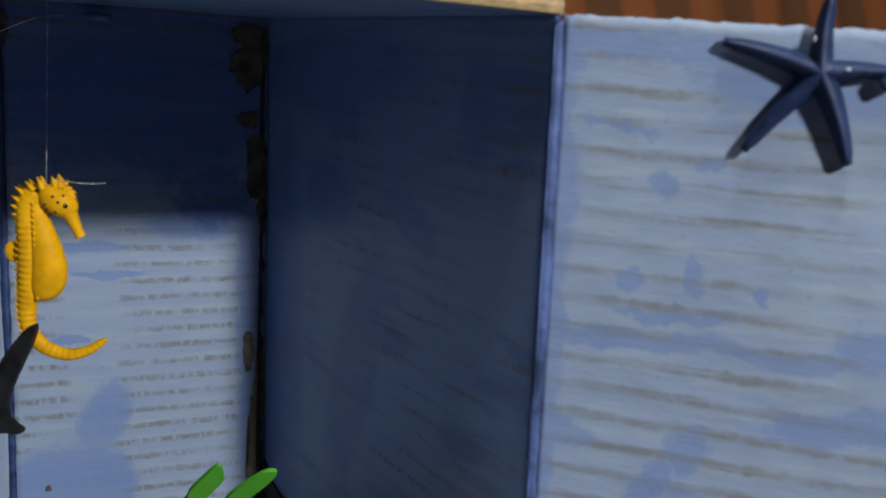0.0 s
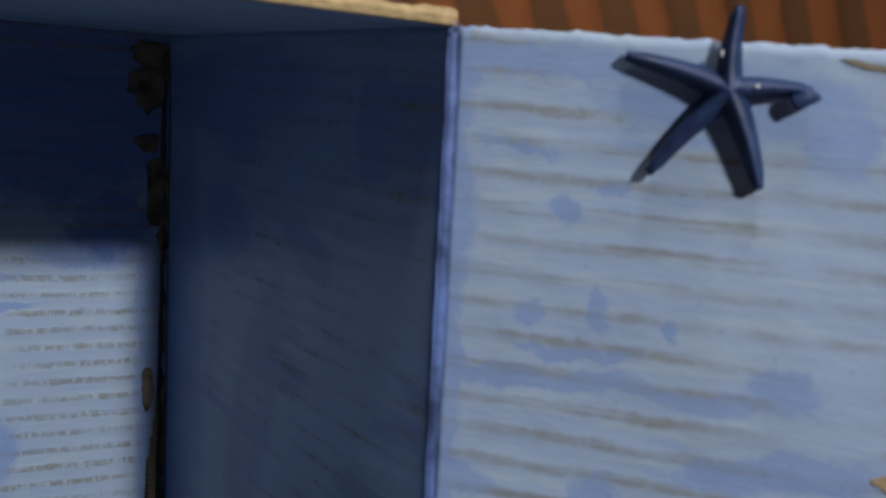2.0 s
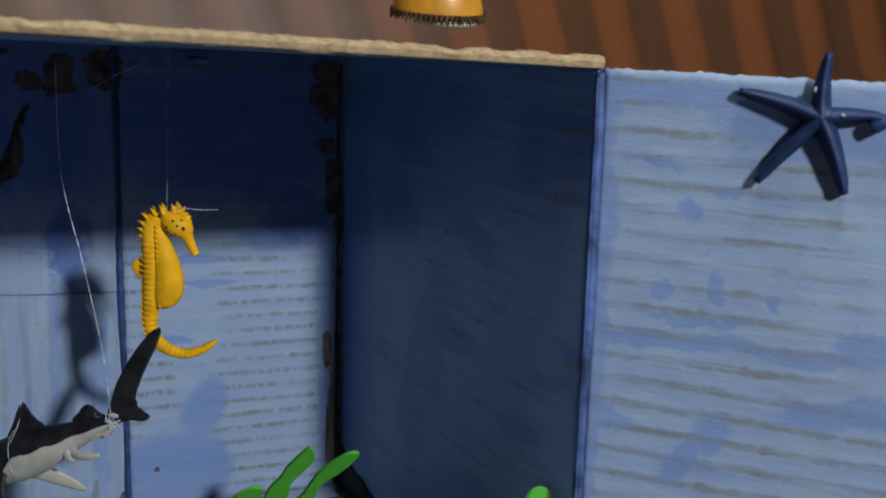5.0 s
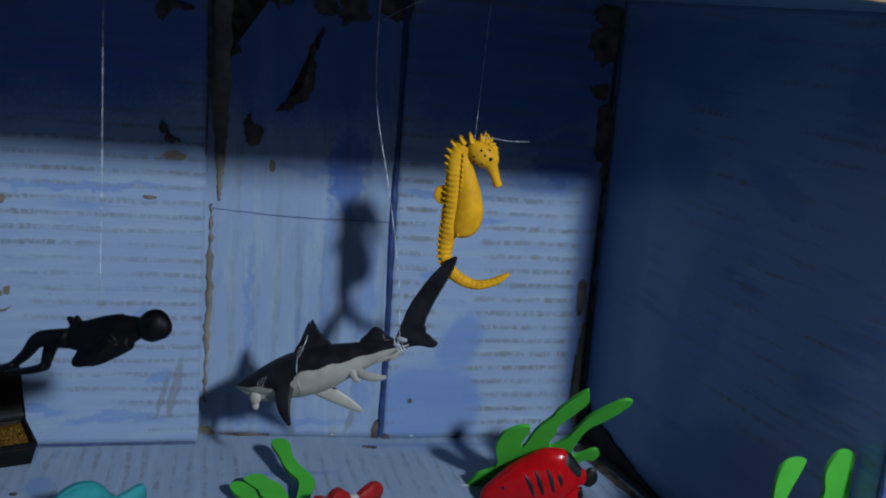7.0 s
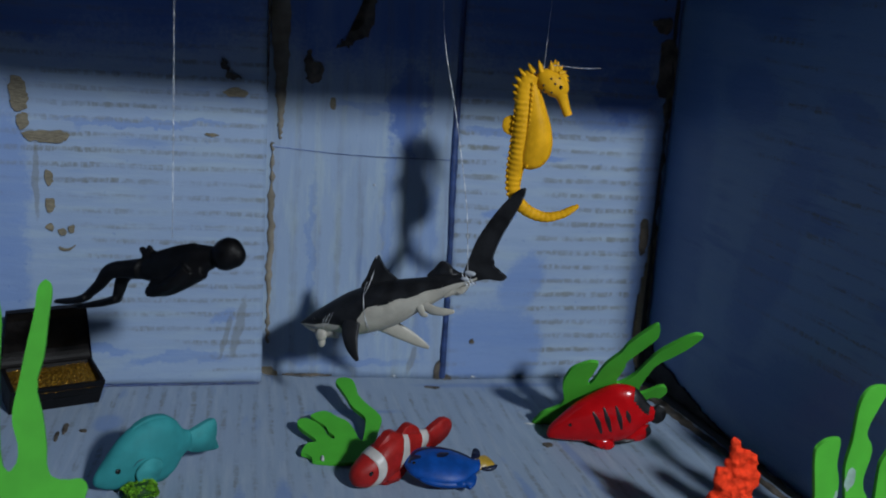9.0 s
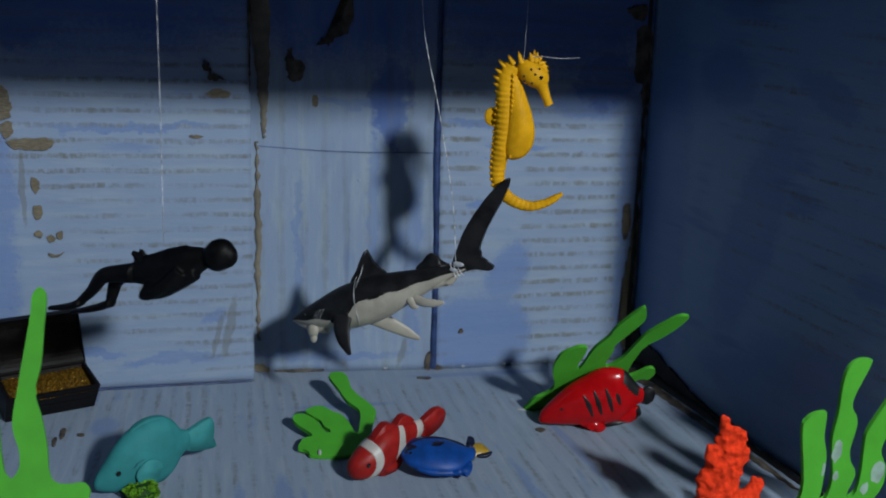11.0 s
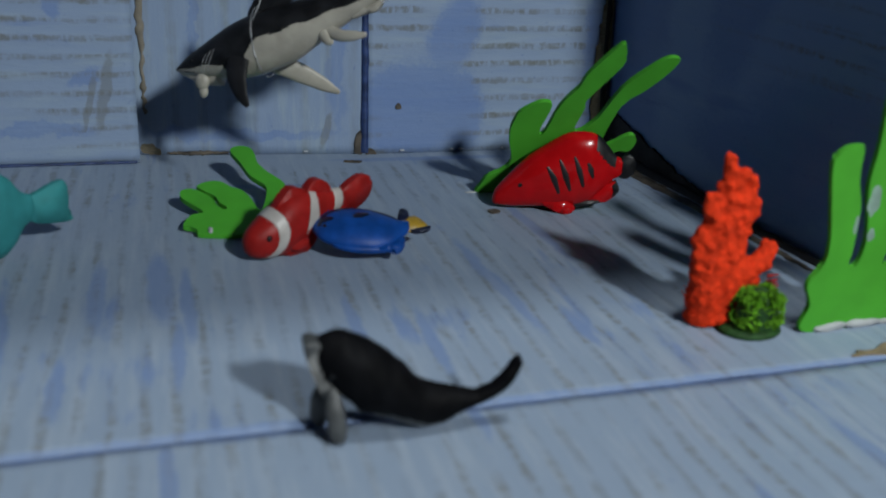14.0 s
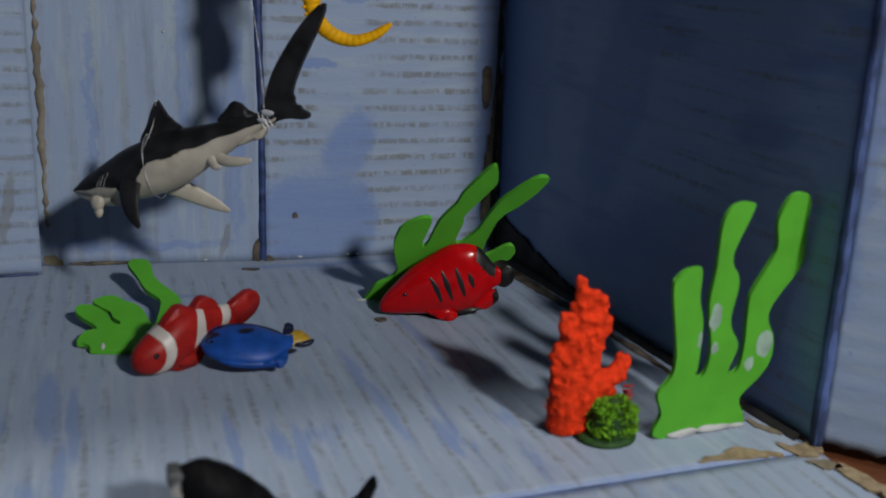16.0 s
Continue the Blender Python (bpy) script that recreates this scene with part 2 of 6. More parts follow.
FLOOR_SPOTS = [(*on_floor(x, y), w, h, turn) for x, y, w, h, turn in ((-0.096, -0.150, 0.005, 0.030, 2), (-0.086, -0.165, 0.0025, 0.030, 0), (-0.148, -0.182, 0.004, 0.036, 3), (-0.029, -0.190, 0.0022, 0.024, 0), (0.030, -0.165, 0.003, 0.045, 4), (-0.089, -0.200, 0.0022, 0.024, 0),
               (-0.004, -0.206, 0.0025, 0.024, 0), (-0.118, -0.155, 0.003, 0.030, 0), (0.062, -0.115, 0.0028, 0.034, 3), (-0.06, -0.05, 0.03, 0.003, 0), (0.03, -0.016, 0.05, 0.003, 0), (-0.155, -0.235, 0.0022, 0.022, 0), (-0.19, -0.06, 0.008, 0.010, 0), (0.052, -0.205, 0.0024, 0.018, 2), (-0.125, -0.215, 0.0025, 0.02, 0))] + [(0.22, 0.000, 0.26, 0.0042, 0)]
FRONT_SPOTS = [(0.300, 0.232, 0.003, 0.026, 5), (0.420, 0.165, 0.0035, 0.034, 5), (0.372, 0.150, 0.003, 0.024, 5), (0.145, 0.222, 0.010, 0.004, 0), (0.205, 0.205, 0.0025, 0.022, 2), (0.330, 0.120, 0.003, 0.028, 3), (0.10, 0.18, 0.003, 0.03, 2), (0.26, 0.10, 0.003, 0.03, 2), (0.255, 0.2245, 0.30, 0.0036, 0)]
M_LEFT = painted_card("paint_back_left", "u", 0.0084, 1.0, 1.7, 0.2, 0.3, 0.4, 0.4, 18, 0.6, LEFT_SPOTS, [(0.1385, 0.034, 0.0028, 0.019, -11), (0.1315, 0.030, 0.0018, 0.014, -12), (0.030, 0.118, 0.0016, 0.022, 0)], [(0.03, 0.05, 0.03, 0.07, 0), (0.075, 0.010, 0.05, 0.022, 0)], cover=0.7, bareness=0.78, shade_coat=[(0.08, 0.250, 0.10, 0.055, 0), (0.03, 0.212, 0.03, 0.02, 0)])
M_MID = painted_card("paint_back_mid", "v", 0.0125, 2.0, 1.5, 0.3, 0, 0.4, 0.7, 9, 0.4, [(0.10, 0.07, 0.005, 0.06, 0), (0.05, 0.010, 0.05, 0.003, 0), (0.07, 0.165, 0.03, 0.003, 0), (0.055, 0.228, 0.07, 0.042, 0), (0.075, 0.10, 0.003, 0.05, 0), (0.03, 0.08, 0.0025, 0.05, 0)], [(0.094, 0.012, 0.002, 0.010, -15)], bareness=0.34, cover=0.55, light=0.75, shade_coat=[(0.06, 0.246, 0.08, 0.058, 0), (0.085, 0.165, 0.012, 0.025, 0)])
M_RIGHT = painted_card("paint_back_right", "u", 0.0090, 3.0, 2.4, 0.2, 0.25, 0.4, 0.3, 12, 0.7, RIGHT_SPOTS, (), [(0.042, 0.12, 0.016, 0.07, 0), (0.03, 0.03, 0.026, 0.03, 0)], bareness=0.85, fray=0.3, cover=0.78, shade_coat=[(0.07, 0.248, 0.09, 0.058, 0), (0.11, 0.185, 0.02, 0.02, 0)])
M_SIDE = painted_card("paint_side", "u", 0.0105, 4.0, 0.8, 0.7, 0.3, 0.5, 0.6, 14, 0.6, SIDE_SPOTS, (), [(0.04, 0.13, 0.05, 0.2, 0), (0.1, 0.03, 0.1, 0.04, 0)], paint=(0.052, 0.106, 0.295), bareness=0.9, cover=0.6, ground=(0.134, 0.214, 0.372), sheen=(0.154, 0.234, 0.362), satin=0.22, gloss=0.62)
M_FLAP = painted_card("paint_flap", "u", 0.0112, 5.0, 1.5, 0.05, 0, 0.3, 0.3, 13, 0.7, FLAP_SPOTS, (), [(0.09, 0.29, 0.06, 0.025, 0), (0.13, 0.18, 0.02, 0.02, 0), (0.03, 0.04, 0.06, 0.07, 0)], bareness=0.7, cover=0.62)
M_FLOOR = painted_card("paint_floor", "v", 0.0088, 6.0, 1.0, 0.35, 0.1, 0.25, 0.6, 28, 0.6, FLOOR_SPOTS, (), [(0.30, 0.26, 0.2, 0.035, 0)], bareness=0.58, brush_size=2.6, light=0.75, sheen=(0.252, 0.303, 0.378), ground=(0.210, 0.264, 0.350), cover=0.6, fray=0.16)
M_FLOOR2 = painted_card("paint_floor_flap", "v", 0.0092, 7.5, 1.1, 0.25, 0.1, 0.2, 0.6, 26, 0.6, FRONT_SPOTS, bareness=0.58, brush_size=2.4, light=0.75, sheen=(0.252, 0.303, 0.378), ground=(0.210, 0.264, 0.350), cover=0.6, fray=0.16)
M_ROOF = painted_card("paint_roof", "u", 0.009, 8.0, 0.1, 0.9, 0, 0.5, ground=(0.13, 0.205, 0.32), sheen=(0.15, 0.20, 0.32))
M_CARD = raw_card("bare_cardboard", (0.34, 0.245, 0.125))
M_TORN = raw_card("torn_cardboard", (0.150, 0.130, 0.088))
M_NAVY = plain("navy_paint", (0.0186, 0.0372, 0.117), 0.4, 0.3, 700, 150, 0.3)
M_FOLD = plain("fold_paint", (0.082, 0.122, 0.250), 0.5, 0.3, 500, 70, 0.3)
M_RIM = plain("pale_rim_paint", (0.17, 0.21, 0.27), 0.6, 0.4, 500, 60, 0.3, gloss=0.2)
M_PITCH = plain("black_gap_shade", (0.0084, 0.0077, 0.0084), 0.7, 0.5, 700, 120, 0.4)
M_GAP = plain("brown_gap", (0.064, 0.053, 0.040), 0.75, 0.5, 700, 120, 0.4)
M_SOIL = plain("brown_stain", (0.165, 0.150, 0.122), 0.75, 0.25, 300, 60, 0.3, gloss=0.2)
M_DARK_PATCH = plain("black_brown_patch", (0.030, 0.027, 0.026), 0.75, 0.5, 400, 60, 0.3, gloss=0.2)
M_GROOVE = plain("groove_paint", (0.046, 0.076, 0.190), 0.5, 0.4, 500, 70, 0.3, gloss=0.3)
M_WORN = raw_card("worn_cardboard", (0.230, 0.178, 0.105))
M_GLUE = plain("clear_glue", (0.33, 0.351, 0.383), 0.12, 0.1, 400, 200, 0.2)
M_WHITE = plain("white_paper", (0.322, 0.336, 0.343), 0.6, 0.08, 600, 150, 0.3, gloss=0.2)
M_SCUFF = plain("pale_green_scuff", (0.225, 0.330, 0.270), 0.6, 0.18, 2600, 90, 0.3, gloss=0.2)
M_GREEN = plain("green_foam", (0.070, 0.315, 0.022), 0.62, 0.06, 2600, 60, 0.35, gloss=0.2)
M_YELLOW = plain("yellow_plastic", (0.60, 0.315, 0.0035), 0.5, 0.10, 1100, 140, 0.3, wear=(0.45, 0.205, 0.003), gloss=0.10)
M_SHARK = plain("charcoal_rubber", (0.011, 0.0115, 0.013), 0.42, 0.3, 1300, 130, 0.35, gloss=0.16)
M_BELLY = plain("cream_rubber", (0.319, 0.303, 0.256), 0.45, 0.1, 1300, 110, 0.3, wear=(0.42, 0.39, 0.31))
M_BLACK = plain("black_rubber", (0.003, 0.003, 0.0035), 0.5, 0.3, 1500, 200, 0.3, gloss=0.1)
M_CHEST = plain("black_resin", (0.0056, 0.0049, 0.0049), 0.5, 0.3, 900, 250, 0.5, gloss=0.1)
M_WHALE = plain("whale_rubber", (0.003, 0.0032, 0.004), 0.6, 0.3, 900, 120, 0.3, gloss=0.06)
M_PALE = plain("whale_belly_rubber", (0.046, 0.050, 0.052), 0.5, 0.15, 900, 120, 0.3)
M_RED = plain("clown_red_rubber", (0.225, 0.0100, 0.0085), 0.42, 0.12, 1100, 160, 0.3, gloss=0.16)
M_CREAM = plain("clown_white_rubber", (0.372, 0.351, 0.33), 0.45, 0.08, 1100, 160, 0.3)
M_SCARLET = plain("scarlet_plastic", (0.35, 0.003, 0.005), 0.16, 0.08, 900, 150, 0.12, gloss=0.2)
M_INK = plain("black_paint", (0.004, 0.004, 0.005), 0.45, 0.3, 900, 150, 0.2)
M_TEAL = plain("teal_rubber", (0.036, 0.190, 0.200), 0.65, 0.09, 900, 90, 0.25, gloss=0.12)
M_TEALF = plain("teal_fin_rubber", (0.044, 0.212, 0.220), 0.65, 0.1, 900, 90, 0.25, gloss=0.12)
M_TANG = plain("royal_blue_plastic", (0.006, 0.046, 0.225), 0.45, 0.16, 900, 130, 0.3, gloss=0.25)
M_TANGD = plain("dark_blue_plastic", (0.005, 0.008, 0.026), 0.35, 0.2, 900, 130, 0.2)
M_TANGY = plain("tail_yellow_plastic", (0.33, 0.213, 0.0213), 0.4, 0.12, 900, 130, 0.2)
M_CORAL = plain("coral_flock", (0.60, 0.034, 0.006), 0.8, 0.16, 1300, 300, 0.9, gloss=0.12, dist=0.0007)
M_MOSS = plain("moss_green", (0.12, 0.29, 0.014), 0.8, 0.35, 1500, 420, 0.5, gloss=0.15)
M_MOSSD = plain("dark_moss_base", (0.016, 0.050, 0.010), 0.6, 0.3, 1200, 300, 0.4, gloss=0.2)
M_STAR = plain("navy_plastic", (0.0105, 0.0225, 0.068), 0.46, 0.2, 1000, 130, 0.3, wear=(0.045, 0.045, 0.070), gloss=0.22)
M_SHELL = plain("amber_shell", (0.383, 0.176, 0.016), 0.3, 0.12, 900, 90, 0.2)
M_SHELLD = plain("shell_rim_brown", (0.07, 0.035, 0.0105), 0.55, 0.3, 900, 200, 0.4)
M_EYE = plain("eye_black", (0.0056, 0.0056, 0.0056), 0.2, 0.1, 900, 200, 0.1)


def thread_material():
    n = Net("nylon_thread")
    v = n.coords("Object")
    col = n.mix(n.step(n.noise(v, 240, 2), 0.4, 0.6), (0.32, 0.34, 0.36), (0.85, 0.87, 0.9))
    n.bsdf.inputs["Alpha"].default_value = 0.6
    return n.finish(col, 0.12)


M_THREAD = thread_material()


def gold_material():
    n = Net("gold_glitter")
    v = n.coords("Object")
    vor = n.node("ShaderNodeTexVoronoi")
    vor.inputs["Scale"].default_value = 900
    n.link(v, vor.inputs["Vector"])
    col = n.mix(n.step(n.noise(v, 700, 3), 0.4, 0.6), (0.13, 0.062, 0.006), (0.42, 0.24, 0.025))
    return n.finish(col, 0.32, vor.outputs["Distance"], 0.8, 0.0008, 0.7)


M_GOLD = gold_material()


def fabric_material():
    """Orange cloth with slanting grey-brown stripes; light from the left is painted in as a pale end."""
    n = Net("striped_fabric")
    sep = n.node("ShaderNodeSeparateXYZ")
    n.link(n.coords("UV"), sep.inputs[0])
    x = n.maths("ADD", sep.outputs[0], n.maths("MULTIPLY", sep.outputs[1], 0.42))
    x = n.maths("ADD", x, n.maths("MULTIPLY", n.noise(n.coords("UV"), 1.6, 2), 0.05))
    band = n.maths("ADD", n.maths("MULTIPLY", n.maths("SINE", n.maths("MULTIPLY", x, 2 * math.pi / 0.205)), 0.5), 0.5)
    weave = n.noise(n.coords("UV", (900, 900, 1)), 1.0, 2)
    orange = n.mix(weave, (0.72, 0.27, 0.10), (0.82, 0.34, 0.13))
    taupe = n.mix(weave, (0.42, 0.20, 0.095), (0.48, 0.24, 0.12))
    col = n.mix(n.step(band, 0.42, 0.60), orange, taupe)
    # pale towards low x: light falling from the left, put into the colour
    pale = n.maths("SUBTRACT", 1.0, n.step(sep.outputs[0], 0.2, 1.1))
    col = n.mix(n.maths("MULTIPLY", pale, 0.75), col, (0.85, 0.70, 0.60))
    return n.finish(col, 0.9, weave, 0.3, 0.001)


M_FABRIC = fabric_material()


def wood_material(name, dark, light, scale=1.0):
    n = Net(name)
    g = n.noise(n.coords("Object", (3 * scale, 40 * scale, 40 * scale)), 1.0, 5, 0.6)
    f = n.noise(n.coords("Object", (12 * scale, 300 * scale, 300 * scale)), 1.0, 3)
    col = n.mix(n.step(g, 0.3, 0.7), dark, light)
    col = n.mix(n.maths("MULTIPLY", f, 0.35), col, tuple(c * 0.5 for c in dark))
    return n.finish(col, 0.4, f, 0.2, 0.0006)


M_TABLE = wood_material("brown_table_wood", (0.055, 0.020, 0.010), (0.13, 0.045, 0.020))
M_BLOCK = wood_material("orange_wood", (0.30, 0.10, 0.035), (0.45, 0.17, 0.06))
M_PLASTER = plain("room_plaster", (0.12, 0.11, 0.10), 0.8, 0.06, 200, 3, 0.2, dist=0.002)
M_STOOL = plain("red_stool_plastic", (0.62, 0.022, 0.02), 0.35, 0.08, 400, 12, 0.1)
M_DARKRED = plain("dark_red_cloth", (0.26, 0.010, 0.012), 0.8, 0.2, 700, 20, 0.4)


# ---- mesh helpers (toys are modelled in millimetres) ----
def finish_mesh(name, bm, materials, smooth=True):
    for f in bm.faces:
        f.smooth = smooth
    bmesh.ops.recalc_face_normals(bm, faces=bm.faces)
    me = bpy.data.meshes.new(name)
    bm.to_mesh(me)
    bm.free()
    for m in materials if isinstance(materials, (list, tuple)) else [materials]:
        me.materials.append(m)
    return me


def part(name, bm, material, parent, label="", smooth=True, scale=0.001):
    if scale != 1:
        bmesh.ops.scale(bm, vec=(scale,) * 3, verts=bm.verts)
    ob = new(name, finish_mesh(name, bm, material, smooth))
    ob.parent = parent
    return tagged(ob, label)


def thing(name, m, label, category, group=""):
    ob = new(name)
    ob.empty_display_size = 0.01
    ob.matrix_world = m
    return tagged(ob, label, category, group)


def curve_through(points, k=6, closed=False):
    """A smooth line through the points, in 2D or 3D."""
    p = np.array(points, float)
    n = len(p)
    out = []
    for i in range(n if closed else n - 1):
        a, b, c, d = (p[(i + j - 1) % n] if closed else p[min(max(i + j - 1, 0), n - 1)] for j in range(4))
        for s in range(k):
            t = s / k
            out.append(0.5 * (2 * b + (c - a) * t + (2 * a - 5 * b + 4 * c - d) * t * t + (3 * b - a - 3 * c + d) * t ** 3))
    if not closed:
        out.append(p[-1])
    return np.array(out)


def prism(outline, thick, k=5, bevel=0.35, y=0.0, round_it=True, bm=None):
    """A flat sheet with the given outline (u, v), thick along local y, with softened rims."""
    bm = bm or bmesh.new()
    pts = curve_through(outline, k, True) if round_it else np.array(outline, float)
    front = [bm.verts.new((u, y - thick / 2, v)) for u, v in pts]
    back = [bm.verts.new((u, y + thick / 2, v)) for u, v in pts]
    n = len(pts)
    faces = [bm.faces.new(front), bm.faces.new(back[::-1])]
    for i in range(n):
        bm.faces.new((front[i], back[i], back[(i + 1) % n], front[(i + 1) % n]))
    if bevel:
        rim = [e for f in faces for e in f.edges]
        bmesh.ops.bevel(bm, geom=rim, offset=bevel, segments=2, profile=0.5, affect="EDGES", clamp_overlap=True)
    bmesh.ops.triangulate(bm, faces=[f for f in bm.faces if len(f.verts) > 4])
    return bm


class Body:
    """A body of upright oval sections: stations (u, centre height, half height, half width)."""

    def __init__(self, stations):
        self.c = curve_through(stations, 8)

    def at(self, u):
        return [float(np.interp(u, self.c[:, 0], self.c[:, i])) for i in (1, 2, 3)]

    def skin(self, lo=None, hi=None, n=44, seg=28, grow=0.0, keep=None, slant=0.0, bow=0.0, lumps=0.0, seed=0.0):
        lo = self.c[0, 0] if lo is None else lo
        hi = self.c[-1, 0] if hi is None else hi
        bm = bmesh.new()
        rings = []
        for i in range(n + 1):
            ring = []
            for j in range(seg):
                a = 2 * math.pi * j / seg
                ca, sa = math.cos(a), math.sin(a)
                u = lo + (hi - lo) * i / n
                u2 = u + slant * sa + bow * (1 - sa * sa)
                vc, hh, hw = self.at(u2)
                k = 1 + lumps * noise.noise(Vector((u * 0.35 + seed, ca * 2, sa * 2)))
                ring.append(bm.verts.new((u2, -(hw * k + grow) * ca, vc + (hh * k + grow) * sa)))
            rings.append(ring)
        for i in range(n):
            for j in range(seg):
                a = 2 * math.pi * (j + 0.5) / seg
                if keep is None or keep(lo + (hi - lo) * (i + 0.5) / n, math.cos(a), math.sin(a)):
                    bm.faces.new((rings[i][j], rings[i + 1][j], rings[i + 1][(j + 1) % seg], rings[i][(j + 1) % seg]))
        if keep is None:
            bm.faces.new(rings[0])
            bm.faces.new(rings[-1][::-1])
        else:
            bmesh.ops.delete(bm, geom=[v for v in bm.verts if not v.link_faces], context="VERTS")
        return bm

    def side(self, u, v, lift=0.15):
        """The depth of the near flank at (u, v)."""
        vc, hh, hw = self.at(u)
        s = max(0.0, 1 - ((v - vc) / max(hh, 0.1)) ** 2)
        return -(hw * math.sqrt(s) + lift)

    def mark(self, line, widths, lift=0.15, k=5):
        """A painted stroke along a line on the near flank."""
        c = curve_through(line, k)
        w = np.interp(np.linspace(0, 1, len(c)), np.linspace(0, 1, len(widths)), widths)
        bm = bmesh.new()
        rows = []
        for i, (u, v) in enumerate(c):
            d = c[min(i + 1, len(c) - 1)] - c[max(i - 1, 0)]
            d = d / max(np.hypot(*d), 1e-6)
            row = []
            for s in (-1, -0.4, 0.4, 1):
                p = (u - d[1] * w[i] * s / 2, v + d[0] * w[i] * s / 2)
                row.append(bm.verts.new((p[0], self.side(*p, lift if abs(s) < 1 else -0.1), p[1])))
            rows.append(row)
        for a, b in zip(rows, rows[1:]):
            for j in range(3):
                bm.faces.new((a[j], b[j], b[j + 1], a[j + 1]))
        return bm


def ball(x, y, z, r, bm=None, sx=1.0, sy=1.0, sz=1.0, sub=2):
    bm = bm or bmesh.new()
    bmesh.ops.create_icosphere(bm, subdivisions=sub, radius=r, matrix=Matrix.Translation((x, y, z)) @ Matrix.Diagonal((sx, sy, sz, 1)))
    return bm


def tube(points, radii, seg=12, k=5, bm=None, flat=1.0):
    """A round, tapering bar along 3D points; flat squeezes it along local y."""
    bm = bm or bmesh.new()
    c = curve_through(points, k)
    r = np.interp(np.linspace(0, 1, len(c)), np.linspace(0, 1, len(radii)), radii)
    rings = []
    for i, p in enumerate(c):
        d = Vector(c[min(i + 1, len(c) - 1)] - c[max(i - 1, 0)]).normalized()
        side = Vector((0, 1, 0)) if abs(d.y) < 0.9 else Vector((1, 0, 0))
        a = d.cross(side).normalized()
        b = d.cross(a).normalized()
        rings.append([bm.verts.new(Vector(p) + float(r[i]) * (math.cos(t) * a + math.sin(t) * b * flat)) for t in (2 * math.pi * q / seg for q in range(seg))])
    for x, y in zip(rings, rings[1:]):
        for j in range(seg):
            bm.faces.new((x[j], y[j], y[(j + 1) % seg], x[(j + 1) % seg]))
    bm.faces.new(rings[0][::-1])
    bm.faces.new(rings[-1])
    return bm


def spike(base, tip, r, bm, seg=7):
    b, t = Vector(base), Vector(tip)
    d = (t - b).normalized()
    side = Vector((0, 1, 0)) if abs(d.y) < 0.9 else Vector((1, 0, 0))
    a = d.cross(side).normalized()
    c = d.cross(a)
    ring = [bm.verts.new(b + r * (math.cos(x) * a + math.sin(x) * c)) for x in (2 * math.pi * q / seg for q in range(seg))]
    mid = [bm.verts.new(b.lerp(t, 0.6) + 0.5 * r * (math.cos(x) * a + math.sin(x) * c)) for x in (2 * math.pi * q / seg for q in range(seg))]
    top = bm.verts.new(t)
    for j in range(seg):
        bm.faces.new((ring[j], ring[(j + 1) % seg], mid[(j + 1) % seg], mid[j]))
        bm.faces.new((mid[j], mid[(j + 1) % seg], top))
    return bm


# ---- the cardboard box: structure ----
def sheet(name, c00, c10, c11, c01, material, label, category="wall", thick=0.003, nu=40, nv=40, warp=0.0006, seed=0.0, ragged=(0, 0, 0, 0), rim_paint=None):
    """A warped cardboard sheet between four corners (bottom left, bottom right, top right, top left, seen from inside), its thickness behind it.
    ragged: how much each edge (bottom, right, top, left) wanders, in metres. UVs are in metres."""
    c00, c10, c11, c01 = (Vector(c) for c in (c00, c10, c11, c01))
    normal = (c10 - c00).cross(c01 - c00).normalized()
    wide, tall = ((c10 - c00).length + (c11 - c01).length) / 2, ((c01 - c00).length + (c11 - c10).length) / 2
    bm = bmesh.new()
    uv = bm.loops.layers.uv.new("UVMap")
    place = {}

    def point(i, j):
        s, t = i / nu, j / nv
        s2 = s + (1 - s) ** 12 * ragged[3] / wide * noise.noise(Vector((seed, t * tall * 210, 1))) + s ** 12 * ragged[1] / wide * noise.noise(Vector((seed, t * tall * 210, 2)))
        t2 = t + (1 - t) ** 12 * ragged[0] / tall * noise.noise(Vector((s * wide * 260, seed, 3))) + t ** 12 * ragged[2] / tall * noise.noise(Vector((s * wide * 260, seed, 4)))
        p = (c00.lerp(c10, s2)).lerp(c01.lerp(c11, s2), t2)
        w = warp * (noise.noise(Vector((s * wide * 14 + seed, t * tall * 14, seed))) + 0.35 * noise.noise(Vector((s * wide * 60, t * tall * 60, seed))))
        return p + normal * w, (s2 * wide, t2 * tall)

    front, back = {}, {}
    for i in range(nu + 1):
        for j in range(nv + 1):
            p, q = point(i, j)
            front[i, j] = bm.verts.new(p)
            back[i, j] = bm.verts.new(p - normal * thick)
            place[front[i, j]] = place[back[i, j]] = q
    for i in range(nu):
        for j in range(nv):
            bm.faces.new((front[i, j], front[i + 1, j], front[i + 1, j + 1], front[i, j + 1]))
            f = bm.faces.new((back[i, j], back[i, j + 1], back[i + 1, j + 1], back[i + 1, j]))
            f.material_index = 1
    rim = [(i, 0) for i in range(nu)] + [(nu, j) for j in range(nv)] + [(i, nv) for i in range(nu, 0, -1)] + [(0, j) for j in range(nv, 0, -1)]
    for a, b in zip(rim, rim[1:] + rim[:1]):
        f = bm.faces.new((front[b], front[a], back[a], back[b]))
        f.material_index = 1
    for f in bm.faces:
        f.smooth = len(f.verts) == 4 and f.material_index == 0
        for l in f.loops:
            l[uv].uv = place[l.vert]
    me = bpy.data.meshes.new(name)
    bm.to_mesh(me)
    bm.free()
    me.materials.append(material)
    me.materials.append(rim_paint or M_CARD)
    return tagged(new(name, me), label, category, kind="structure")


